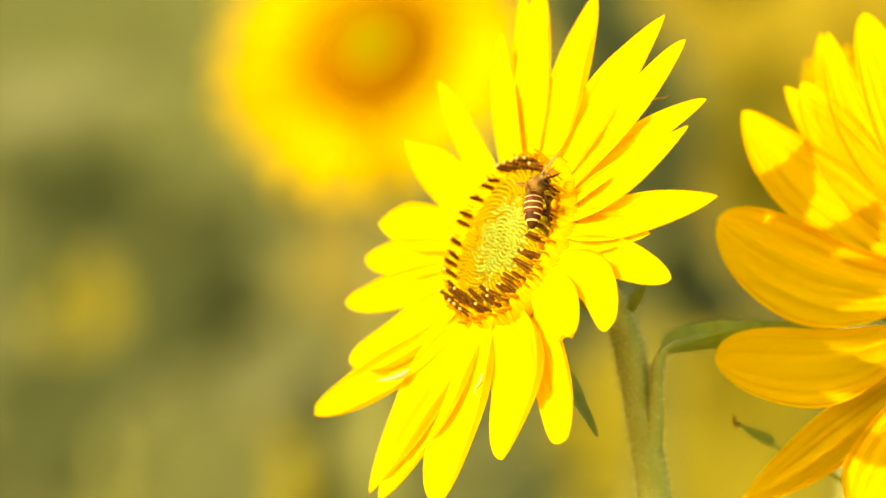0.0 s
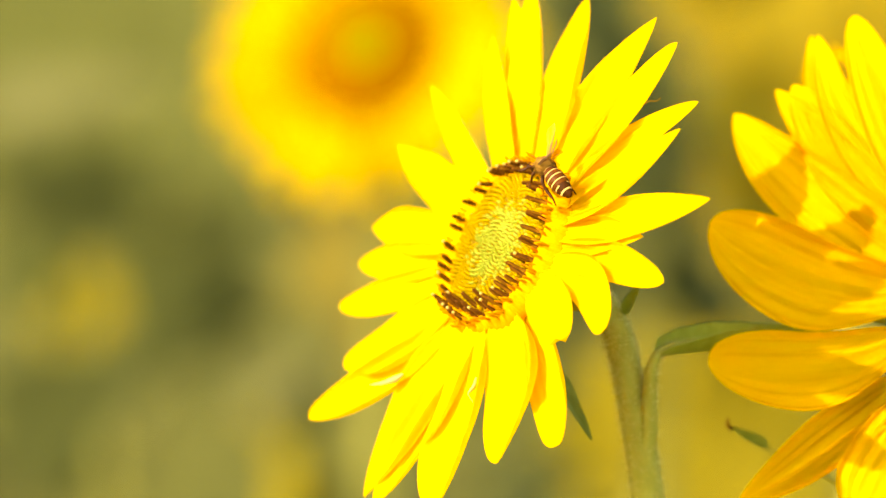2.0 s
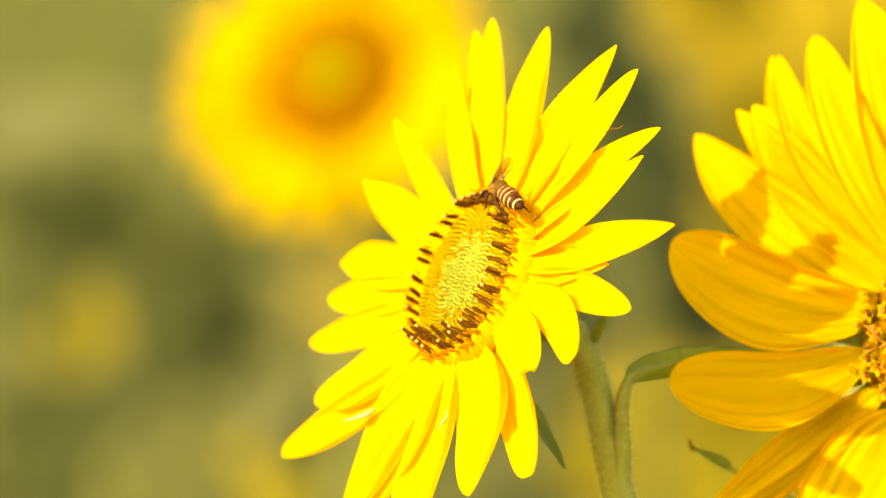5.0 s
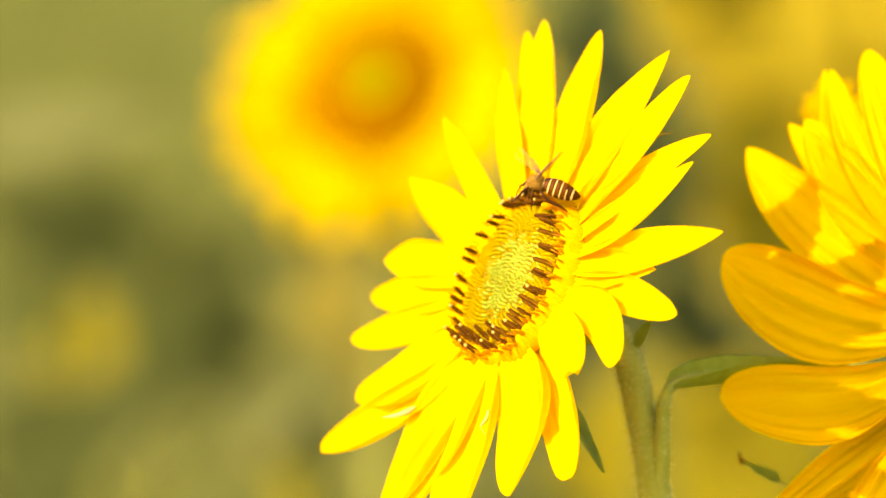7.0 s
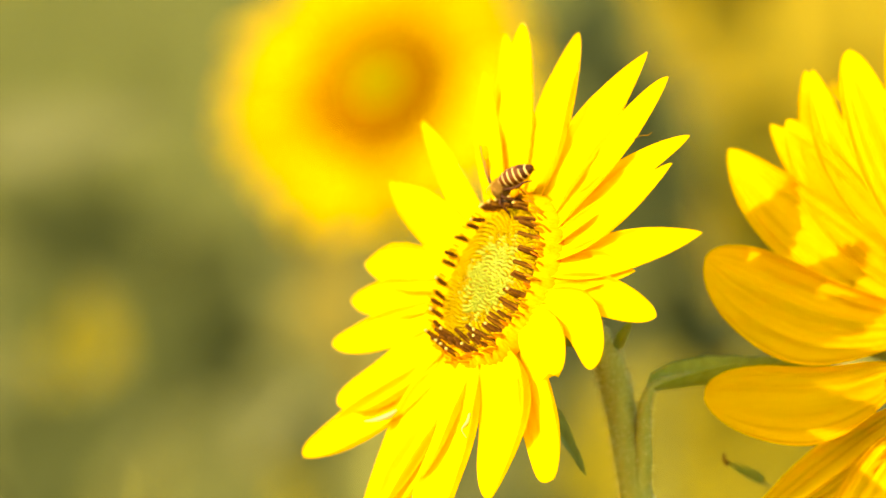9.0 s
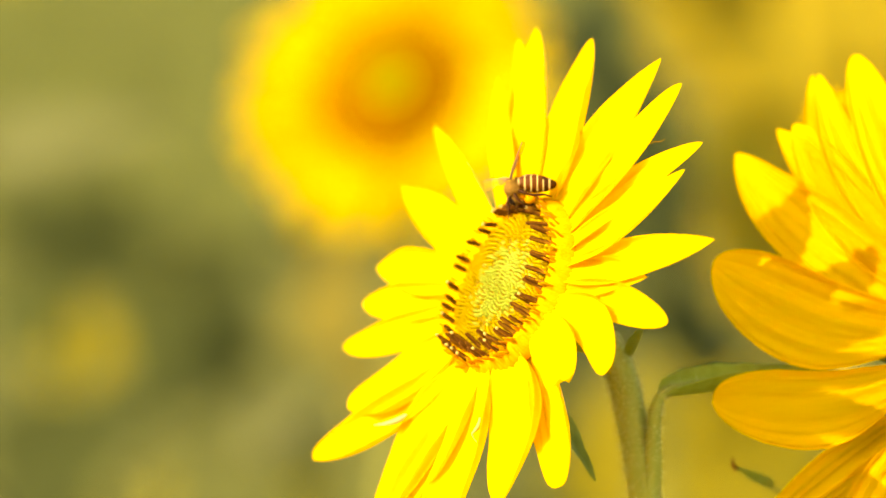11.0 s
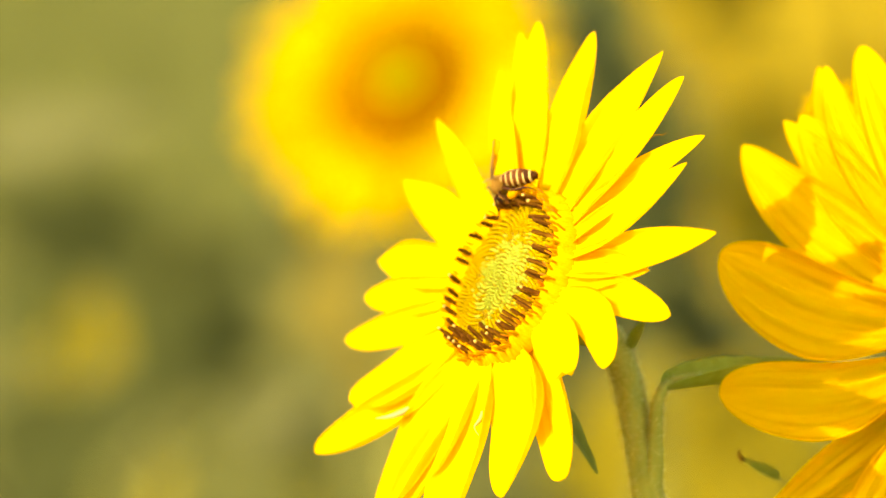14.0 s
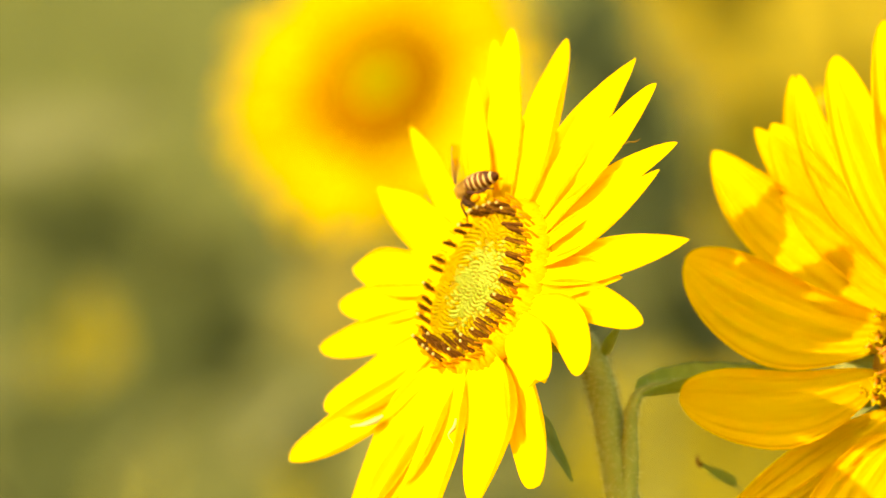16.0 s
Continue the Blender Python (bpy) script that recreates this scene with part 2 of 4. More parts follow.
def leaf_mesh(long, wide, droop=0.12, fold=0.2, seed=0, ns=16, nt=10, heart=0.42):
    """A pointed, toothed leaf along x with a sunken midrib."""
    ph = random.Random(seed).uniform(0, 6)

    def place(s, t):
        w = wide / 2 * max(0.02, math.sin(math.pi * min(1, s ** heart * 1.0)) ** 0.8 if s > 0 else 0.02)
        w *= 1 + 0.03 * math.sin(40 * s) * abs(t)
        z = fold * w * abs(t) ** 1.2 - droop * long * s * s + 0.03 * wide * math.sin(7 * s + ph) * t + 0.012 * wide * math.cos(16 * s - 6 * abs(t)) * abs(t)
        return Vector((long * s, w * t, z))

    return sheet(bmesh.new(), place, ns, nt, wide * 0.012)


def axes(normal, up=(0, 1, 0)):
    """A turn whose z is the normal and whose x is the up direction laid into its plane."""
    z = Vector(normal).normalized()
    x = (Vector(up) - z * z.dot(Vector(up))).normalized()
    return Matrix((x, z.cross(x), z)).transposed().to_4x4()


def ray_pose(angle, lift, radius, roll=0.0, height=0.0):
    """Where a petal sits in its head's space."""
    return pose(0, 0, height, 0, 0, angle) @ pose(radius, 0, 0, 0, -lift, 0) @ pose(0, 0, 0, roll, 0, 0)


def sighted(right, up, away):
    """A place by metres to the right of, above and along the resting line of sight."""
    return EYE @ Vector((right, up, -away))


def mm(x, y, z):
    return Vector((x, y, z)) / 1000


# ---- the ground ----
bm = bmesh.new()
for i in range(81):
    for j in range(81):
        x, y = ((i - 40) / 40) ** 3 * 400, ((j - 40) / 40) ** 3 * 400 + 10
        bm.verts.new((x, y, 0.04 * noise.noise((x * 0.7, y * 0.7, 0)) - 0.01))
bm.verts.ensure_lookup_table()
for i in range(80):
    for j in range(80):
        a = i * 81 + j
        bm.faces.new([bm.verts[k] for k in (a, a + 81, a + 82, a + 1)])
tagged(new("ground", mesh_of(bm, "ground", SOIL)), "dry olive-brown soil of a sunflower field", "ground", kind="structure")


# ---- the sunflower with the bee ----
HEAD = sighted(0.01412, 0.00225, HEAD_DEPTH)
NORMAL = Vector((-0.79, 0.39, 0.475)).normalized()
TURN = EYE.to_3x3().to_4x4()                       # sight axes to world axes


def plant(base, label, group=""):
    root = new("sunflower")
    root.matrix_world = Matrix.Translation(base)
    return tagged(root, label, "flower", group)


def stem_part(root, base, head, knots, radii, hairs=0, name="stem", label="", steps=6):
    """A stem through knots (metres along the sight axes from the head) and down to its root."""
    pts = [head + TURN.to_3x3() @ mm(*k) - base for k in knots]
    path = smooth_path(pts, steps)
    bm = tube(bmesh.new(), path, radii, 12)
    ob = part(name, bm, STEM, root, label)
    if hairs:
        rnd = random.Random(5)
        hb = bmesh.new()
        for k in range(hairs):
            f = rnd.uniform(0, 0.999) * (len(path) - 1)
            i, fr = int(f), f % 1
            p, way = path[i].lerp(path[i + 1], fr), (path[i + 1] - path[i]).normalized()
            r = float(np.interp(f / (len(path) - 1), np.linspace(0, 1, len(radii)), radii))
            s = way.orthogonal().normalized()
            a = rnd.uniform(0, 2 * math.pi)
            d = (s * math.cos(a) + way.cross(s) * math.sin(a))
            q = d.cross(way) * 0.00006
            root_p, tip = p + d * r * 0.97, p + d * (r + rnd.uniform(0.0006, 0.0016)) + way * rnd.uniform(-0.0006, 0.0006)
            v = [hb.verts.new(x) for x in (root_p + q, root_p - q, root_p + way * 0.0001, tip)]
            for tri in ((0, 1, 3), (1, 2, 3), (2, 0, 3)):
                hb.faces.new([v[x] for x in tri])
        ob2 = part("stem_hair", hb, HAIR, root, "fine pale hairs")
        tagged(ob2, kind="stuff")
    return ob


base_main = Vector((0.052, 1.236, 0))
flower = plant(base_main, "bright yellow sunlit sunflower with brown-ringed disc, a honeybee on it", "sunflowers")
AT = Matrix.Translation(HEAD - base_main) @ TURN @ axes(NORMAL)   # the head's space in its plant's


def ray(angle, lift, long, wide, roll=0.0, arch=0.04, cup=0.3, point=0.85, height=0.0, bend=0.0, fold=0.0, mat=PETAL, root=None, at=None,
        radius=16.8, ribs=0.0005, base=0.24, label="", folds=9, nt=22, rim=0.2):
    ray.count += 1
    bm = petal_mesh(long / 1000, wide / 1000, arch, cup, point, ribs, bend, ray.count, fold, nt=nt, base=base, folds=folds, rim=rim)
    part("petal", bm, mat, root or flower, label, (at or AT) @ ray_pose(angle, lift, radius / 1000, roll, height / 1000))


ray.count = 0
ray(66.8, 9.0, 42.3, 11.3, height=-3, cup=0.4, bend=-0.011, point=1.04, base=0.26, arch=0.028)
ray(51.2, 9.7, 44.1, 7.7, height=-3, cup=0.4, bend=-0.028, point=0.85, base=0.27, arch=0.026)
ray(30.2, 8.5, 41.0, 8.5, height=-3, cup=0.25, bend=-0.026, point=0.88, base=0.25, arch=0.030)
ray(29.1, 3.0, 53.4, 8.3, height=-4.5, cup=0.25, bend=-0.078, point=0.65, base=0.23, arch=0.020)
ray(20.0, 4.8, 49.8, 11.9, height=-3, cup=0.2, bend=-0.065, point=0.66, base=0.19, arch=0.021)
ray(2.7, 0.7, 43.7, 14.7, height=-2.8, cup=0.2, bend=-0.083, point=0.68, base=0.22, arch=0.012)
ray(339.1, -4.1, 43.6, 15.9, height=-3.2, cup=0.2, bend=-0.057, point=0.82, base=0.24, arch=0.015)
ray(320.8, -0.1, 45.4, 11.3, height=-2.9, cup=0.2, bend=-0.068, point=0.62, base=0.23, arch=0.008)
ray(308.3, -7.5, 42.5, 10.2, height=-3.2, cup=0.2, bend=-0.045, point=0.65, base=0.34, arch=0.047)
ray(298.4, -1.0, 41.6, 10.4, height=-3, cup=0.2, bend=-0.087, point=0.75, base=0.24, arch=0.005)
ray(282.3, -8.4, 48.4, 10.1, height=-2.2, cup=0.3, bend=-0.036, point=0.79, base=0.06, arch=-0.003)
ray(264.6, -10.0, 39.9, 9.0, height=-2.6, cup=0.2, bend=0.027, point=0.51, base=0.20, arch=0.026)
ray(249.7, -4.7, 33.6, 10.6, height=-2.2, cup=0.15, bend=0.156, point=0.30, base=0.19, arch=0.007)
ray(239.2, 4.0, 26.9, 12.2, height=-1.6, cup=0.1, fold=-0.7, bend=0.097, point=0.30, base=0.13, arch=-0.028)
ray(220.6, -6.8, 40.5, 10.0, height=-4.5, cup=0.3, bend=0.082, point=0.30, base=0.12, arch=0.011)
ray(205.3, -4.0, 38.4, 17.1, height=-1.6, cup=0.3, bend=0.139, point=0.64, base=0.04, arch=-0.046)
ray(183.0, -4.7, 44.5, 17.0, height=-0.8, cup=0.3, bend=0.092, point=0.49, base=0.04, arch=-0.005)
ray(158.2, 1.9, 48.0, 16.5, height=-4.2, cup=0.3, bend=0.047, point=0.79, base=0.13, arch=0.016)
ray(163.0, 0.9, 47.6, 15.0, height=-3.3, cup=0.3, bend=0.115, point=0.66, base=0.23, arch=-0.009)
ray(132.5, 13.0, 50.1, 11.1, height=-7, cup=0.5, bend=0.127, point=0.52, base=0.23, arch=0.003)
ray(125.6, 9.4, 37.1, 13.1, height=-3, cup=0.3, bend=0.108, point=0.59, base=0.12, arch=-0.023)
ray(106.5, 7.4, 41.4, 9.2, height=-2.6, cup=0.3, bend=0.073, point=0.63, base=0.23, arch=0.010)
ray(94.9, 6.6, 40.2, 9.2, height=-3.5, cup=0.3, bend=0.054, point=0.67, base=0.23, arch=0.031)
ray(86.2, 6.2, 39.5, 11.1, height=-3, cup=0.3, bend=-0.001, point=0.88, base=0.06, arch=0.026)
ray(275.0, -1.0, 30.0, 10, height=-6)

for k in range(15):
    bm = petal_mesh(0.014 + 0.003 * math.sin(k * 2.1), 0.0065, 0.05, 0.3, 0.8, 0.0002, seed=100 + k, ns=10, nt=6, base=0.6)
    part("bract", bm, BRACT, flower, "hairy green bract", AT @ ray_pose(k * 24 + 7, -24 - 6 * (k % 3), 0.0145, 0, -0.006))


def disc_part(root, at, rim, dish, mats, name="disc", label=""):
    """The receptacle: green cup behind, floret bed before."""
    bm = lathe(bmesh.new(), [(0.0035, -0.0105), (rim * 0.5, -0.0095), (rim * 0.86, -0.006), (rim * 0.96, -0.003), (rim, -0.0006), (rim * 0.7, dish),
                             (rim * 0.3, dish * 0.95), (0.0004, dish * 0.85)], 40, [0, 0, 1, 1, 1, 1, 1])
    return part(name, bm, mats, root, label, at)


disc = disc_part(flower, AT, 0.0200, 0.0002, [BRACT, DISC_BED], label="golden disc with pale centre and brown florets")


def floret_mesh(name, tall, dark, rad=0.00064, curl=True, mats=None):
    """An orange corolla, a dark anther tube and a cream, curled stigma."""
    a, b = tall * (1 - dark), tall
    bm = lathe(bmesh.new(), [(rad * 0.6, 0), (rad * 0.9, a * 0.5), (rad * 1.15, a * 0.95), (rad * 0.95, a), (rad, a + (b - a) * 0.5), (rad * 0.8, b * 0.96),
                             (rad * 0.35, b)], 7, [0, 0, 0, 1, 1, 1])
    if curl:
        lathe(bm, [(rad * 0.3, b - rad * 0.2), (rad * 0.62, b + rad * 0.15), (rad * 0.68, b + rad * 0.6), (rad * 0.4, b + rad * 1.0), (rad * 0.1, b + rad * 1.1)], 7, [2, 2, 2, 2])
    return mesh_of(bm, name, mats or [TUBE_GOLD, TUBE_DARK, STIGMA])


rnd = random.Random(11)
shut, open_ = floret_mesh("floret_shut", 0.0060, 0.84, 0.00056, curl=False), floret_mesh("floret_open", 0.0060, 0.80, 0.00058)
stub, stub_open = floret_mesh("floret_stub", 0.0045, 0.84, 0.00056, curl=False), floret_mesh("floret_stub_open", 0.0045, 0.80, 0.00058)
short = mesh_of(lathe(bmesh.new(), [(0.00018, 0), (0.00022, 0.0018), (0.00027, 0.0034), (0.0003, 0.0042), (0.00018, 0.0048), (0.00005, 0.0049)], 7, [0, 0, 1, 1, 1]),
                "floret_short", [TUBE_GOLD, TUBE_GOLD])


def stand(angle, radius, lean, mesh, turn=0.0, z=0.0, tilt=0.0):
    part("floret", mesh, None, disc, "", pose(0, 0, 0, 0, 0, angle) @ pose(radius, 0, z, 0, lean, 0) @ pose(0, 0, 0, tilt, 0, turn))


for k in range(31):
    a = k * 360 / 31 + rnd.uniform(-3, 3)
    stand(a, 0.0172 + rnd.uniform(-0.0005, 0.0005), -15 + rnd.uniform(-6, 6), (shut if 222 < a < 335 else stub_open if rnd.random() < 0.25 else stub), rnd.uniform(0, 90), -0.0009 if 222 < a < 335 else 0.0003, rnd.uniform(-6, 6))
for k in range(13):
    a = 140 + k * 9.6 + rnd.uniform(-2, 2)
    stand(a, 0.0192 + rnd.uniform(-0.0005, 0.0004), -10 + rnd.uniform(-6, 6), open_ if rnd.random() < 0.65 else shut, rnd.uniform(0, 90), -0.0012, rnd.uniform(-7, 7))
for k in range(6):
    stand(-18 + k * 9 + rnd.uniform(-1, 1), 0.0186, -12 + rnd.uniform(-5, 5), stub_open, rnd.uniform(0, 90), -0.0004, rnd.uniform(-6, 6))
for k in range(5):
    stand(226 + k * 21 + rnd.uniform(-2, 2), 0.0179 + rnd.uniform(-0.0004, 0.0004), -18 + rnd.uniform(-6, 6), shut, rnd.uniform(0, 90), -0.0008, rnd.uniform(-8, 8))
for k in range(3):
    stand(165 + k * 17 + rnd.uniform(-2, 2), 0.0158, -15 + rnd.uniform(-5, 5), open_ if k % 3 == 0 else shut, rnd.uniform(0, 90), -0.0004, rnd.uniform(-6, 6))
streak = mesh_of(lathe(bmesh.new(), [(0.00012, 0), (0.0002, 0.0010), (0.00022, 0.0030), (0.00015, 0.0040), (0.00005, 0.0043)], 6, [0, 1, 1, 0]), "floret_streak", [TUBE_GOLD, RUST])
for k in range(34):
    stand(160 + k * 6.5 + rnd.uniform(-3, 3), 0.0193 + rnd.uniform(-0.0009, 0.0006), 2 + rnd.uniform(-10, 12), streak, 0, -0.0008, rnd.uniform(-14, 14))
for k in range(120):
    stand(k * 3.0 + rnd.uniform(-4, 4), 0.0191 + rnd.uniform(-0.0006, 0.0010), 4 + rnd.uniform(-10, 12), short, 0, -0.0022, rnd.uniform(-12, 12))


def collar_mesh(ridges=96, sides=384):
    """The packed ring of closed outer florets: a fluted slope from the dark ring down to the petals."""
    bm, rings = bmesh.new(), []
    for j, (r, z, flute) in enumerate([(0.0164, -0.0008, 0), (0.0178, 0.0004, 0.6), (0.0188, 0.0005, 1), (0.0197, 0.0000, 1), (0.0205, -0.0009, 0.9), (0.0212, -0.0019, 0.8), (0.0217, -0.0030, 0.5), (0.0218, -0.0040, 0)]):
        rings.append([])
        for k in range(sides):
            a = 2 * math.pi * k / sides
            lift = flute * (0.00045 * abs(math.sin(ridges * a / 2 + 0.25 * j)) + 0.0002 * noise.noise((9 * math.cos(a), 9 * math.sin(a), j * 0.4)))
            rings[-1].append(bm.verts.new(((r + lift * 0.6) * math.cos(a), (r + lift * 0.6) * math.sin(a), z + lift)))
    for a, b in zip(rings, rings[1:]):
        for k in range(sides):
            bm.faces.new((a[k], a[(k + 1) % sides], b[(k + 1) % sides], b[k]))
    return bm


part("floret_collar", collar_mesh(), COLLAR, disc, "packed ring of closed golden florets")


def buds(parent, count, reach, size, lo, hi, mat, name, z0=0.0036, label="", tall=1.0, plump=0.52, power=0.5, blend=0):
    """Unopened florets in the spiral of the seed head, one joined bed of them; blend: how far its ranks mingle with the next bed's."""
    bm, rnd = bmesh.new(), random.Random(21)
    for k in range(count):
        if not lo <= min(count - 1, max(0, k + rnd.uniform(-blend, blend))) < hi:
            continue
        r, a = reach * ((k + 0.5) / count) ** power, k * 2.399963
        x, y = r * math.cos(a), r * math.sin(a)
        x, y = x + rnd.uniform(-0.08, 0.08) * size, y + rnd.uniform(-0.08, 0.08) * size
        s = size * (0.6 + 0.4 * r / reach) * rnd.uniform(0.85, 1.12)
        way = Vector((-math.sin(a + 0.5), math.cos(a + 0.5), 0)) * 0.12 * s
        rings = [[bm.verts.new(Vector((x + w * s * math.cos(b), y + w * s * math.sin(b), z0 + h * s * tall)) + way * h) for b in np.linspace(0, 2 * math.pi, 7, endpoint=False)]
                 for w, h in ((plump, -0.3), (plump * 0.98, 0.4), (plump * 0.72, 0.8))]
        top = bm.verts.new(Vector((x, y, z0 + 0.95 * s * tall)) + way)
        for p, q in zip(rings, rings[1:]):
            for j in range(7):
                bm.faces.new((p[j], p[(j + 1) % 7], q[(j + 1) % 7], q[j]))
        for j in range(7):
            bm.faces.new((rings[-1][j], rings[-1][(j + 1) % 7], top))
    for f in bm.faces:
        f.smooth = True
    tagged(part(name, bm, mat, parent, label), kind="stuff")


buds(disc, 900, 0.0166, 0.00105, 0, 300, BUD_PALE, "bud_bed", z0=0.0004, label="pale green-yellow unopened buds", tall=0.8, plump=0.42, power=0.54, blend=190)
buds(disc, 900, 0.0166, 0.00105, 300, 900, BUD_GOLD, "bud_bed", z0=0.0004, label="golden unopened buds", tall=0.8, plump=0.38, power=0.54, blend=190)

stem_part(flower, base_main, HEAD, [(5, -3.5, -5), (14, -7.5, -11), (21.5, -12, -15), (26, -19.6, -16), (28.3, -28.5, -16), (30.3, -40, -15), (33.2, -58, -15), (37, -90, -14),
                                    (40, -160, -6), (40, -300, 8), (38.8, -532.5, 43)],
          [0.0042, 0.0034, 0.0032, 0.0032, 0.0033, 0.0034, 0.0037, 0.0043, 0.005, 0.006, 0.0075], 5200, label="thick pale green hairy stem", steps=8)


def leaf_part(root, base, head, start, way, normal, long, wide, seed, droop=0.12, fold=0.2, label="", mat=LEAF, heart=0.42, name="leaf"):
    """A leaf from start (millimetres along the sight axes from the head) along way."""
    x = Vector(way).normalized()
    z = (Vector(normal) - x * x.dot(Vector(normal))).normalized()
    turn = Matrix((x, z.cross(x), z)).transposed().to_4x4()
    m = Matrix.Translation(head + TURN.to_3x3() @ mm(*start) - base) @ TURN @ turn
    return part(name, leaf_mesh(long / 1000, wide / 1000, droop, fold, seed, heart=heart), mat, root, label, m)


stem_part(flower, base_main, HEAD, [(32, -50, -14.5), (33.2, -42, -13), (33.4, -34, -12.5), (34.0, -28, -12.5), (36.5, -24.2, -14), (43, -22.6, -17.5), (54, -22.0, -23)],
          [0.0026, 0.0021, 0.0017, 0.0014, 0.0009, 0.0006, 0.0003], 500, "leaf_stalk", steps=6)
leaf_part(flower, base_main, HEAD, (34.0, -25.8, -13), (1, 0.10, -0.5), (-0.15, 1, 0.3), 52, 11.5, 3, 0.02, 0.9, "green hairy leaf folded along its midrib", heart=0.66)
leaf_part(flower, base_main, HEAD, (11.5, -29.5, -12), (0.55, -0.83, 0.05), (0.7, 0.3, 0.6), 17.2, 6.5, 4, 0.05, 0.3, "small dark green pointed leaf", BRACT)
leaf_part(flower, base_main, HEAD, (28.0, -16.4, -13), (0.42, 0.9, 0.0), (-0.6, 0.5, 0.6), 9, 4, 6, 0.05, 0.3, "small pale green pointed leaf")

part("dried_floret", tube(bmesh.new(), smooth_path([mm(-5.4, -29.5, 11), mm(-5.8, -31.2, 12), mm(-6.6, -32.2, 12.5), mm(-7.2, -33.0, 12.5), mm(-6.6, -34.2, 12.5), mm(-5.6, -35.6, 12.5)], 4),
                                   [0.0003, 0.0005, 0.0004, 0.0002, 0.00015, 0.0001], 7), STIGMA, flower, "small curled cream floret caught between petals",
           Matrix.Translation(HEAD - base_main) @ TURN)

part("dried_floret", tube(bmesh.new(), smooth_path([mm(-29, -31.4, -9), mm(-26, -31.0, -8.5), mm(-23.4, -30.2, -8.5), mm(-21.6, -29.0, -8.5)], 4), [0.0001, 0.0005, 0.0007, 0.0003], 7), CURL, flower,
     "pale curled floret on a petal", Matrix.Translation(HEAD - base_main) @ TURN)
part("dried_floret", tube(bmesh.new(), smooth_path([mm(30.6, 29.4, 31), mm(32.4, 30.3, 31), mm(33.8, 30.3, 31), mm(34.8, 31.0, 31)], 4), [0.00005, 0.00014, 0.00012, 0.00006], 6), DISC_OLIVE, flower,
     "tiny grey wisp caught at a petal tip", Matrix.Translation(HEAD - base_main) @ TURN)

# ---- the second sunflower, partly shaded by the first ----
HEAD2 = sighted(0.12308, -0.01322, 1.250)
NORMAL2 = Vector((-0.42, 0.20, 0.885)).normalized()
base2 = Vector((0.1481, 1.240, 0))
flower2 = plant(base2, "golden sunflower with broad petals, half in shade, its disc florets open", "sunflowers")
AT2 = Matrix.Translation(HEAD2 - base2) @ TURN @ axes(NORMAL2)


def ray2(angle, lift, long, wide, **more):
    ray(angle, lift, long, wide, mat=PETAL_DEEP, root=flower2, at=AT2, **{"radius": 18.5, "ribs": 0.0008, "base": 0.14, "arch": 0.05, "cup": 0.22, "point": 0.62, "folds": 19, "nt": 32, "rim": 0.1, **more})


ray2(73.7, 17.2, 48.3, 21.4, height=1.2, cup=0.2, bend=0.109, point=0.54, base=0.09, arch=0.027)
ray2(103.7, 24.5, 45.0, 18.5, height=0.6, cup=0.2, bend=0.135, point=0.50, base=0.04, arch=0.050)
ray2(128.0, 1.1, 51.5, 12.6, height=0, cup=0.2, bend=0.045, point=0.79, base=0.04, arch=0.045, ribs=0.0012, folds=24, nt=40)
ray2(154.8, 1.3, 36.5, 24.2, height=1, cup=0.2, bend=-0.023, point=0.55, base=0.04, arch=0.052, ribs=0.0012, folds=24, nt=40)
ray2(175.0, -4.1, 38.0, 11.5, height=-2, cup=0.2, bend=-0.012, point=0.58, base=0.13, arch=0.051)
ray2(191.3, -3.2, 39.0, 10.7, height=0, cup=0.2, bend=0.010, point=0.40, base=0.04, arch=0.048)
ray2(54.1, 6.2, 60.0, 17.5, height=-2, cup=0.2, bend=0.051, point=0.69, base=0.17, arch=0.045)
ray2(46.2, 6.1, 57.1, 11.4, height=-3.5, cup=0.2, bend=0.010, point=0.71, base=0.14, arch=0.050)
ray2(43.5, 5.9, 55.0, 14.4, height=-3, cup=0.2, bend=0.041, point=0.66, base=0.14, arch=0.052)
ray2(36.2, 4.6, 62.4, 6.0, height=-4.5, cup=0.2, bend=0.147, point=0.49, base=0.14, arch=0.067)
ray2(35.1, 5.8, 60.8, 10.0, height=-3.5, cup=0.2, bend=0.066, point=0.63, base=0.14, arch=0.055)
ray2(27.7, 6.3, 59.6, 13.3, height=-2, cup=0.2, bend=0.019, point=0.56, base=0.14, arch=0.056)
ray2(18.0, 7.5, 63.2, 18.6, height=-3, cup=0.2, bend=-0.037, point=0.67, base=0.15, arch=0.045)
ray2(13.6, 0.0, 69.0, 6.5, height=-6, cup=0.2, bend=-0.104, point=0.47, base=0.14, arch=0.042)
ray2(357.3, 12.6, 61.5, 15.0, height=0, cup=0.3, bend=-0.015, point=1.02, base=0.06, arch=0.048)
for k in range(7):
    ray2(212 + k * 21.5, -4 + 4 * math.sin(k * 2), 48 + 4 * math.sin(k * 3.3), 17, height=0.5 * (k % 2))
for k in range(15):
    bm = petal_mesh(0.024, 0.009, 0.05, 0.3, 0.8, 0.0002, seed=200 + k, ns=10, nt=6, base=0.6)
    part("bract", bm, BRACT, flower2, "hairy green bract", AT2 @ ray_pose(k * 24 + 10, -6 - 7 * (k % 2), 0.0185, 0, -0.003))
disc2 = disc_part(flower2, AT2, 0.0205, 0.0022, [BRACT, DISC_OLIVE], label="olive disc with star-shaped open florets")
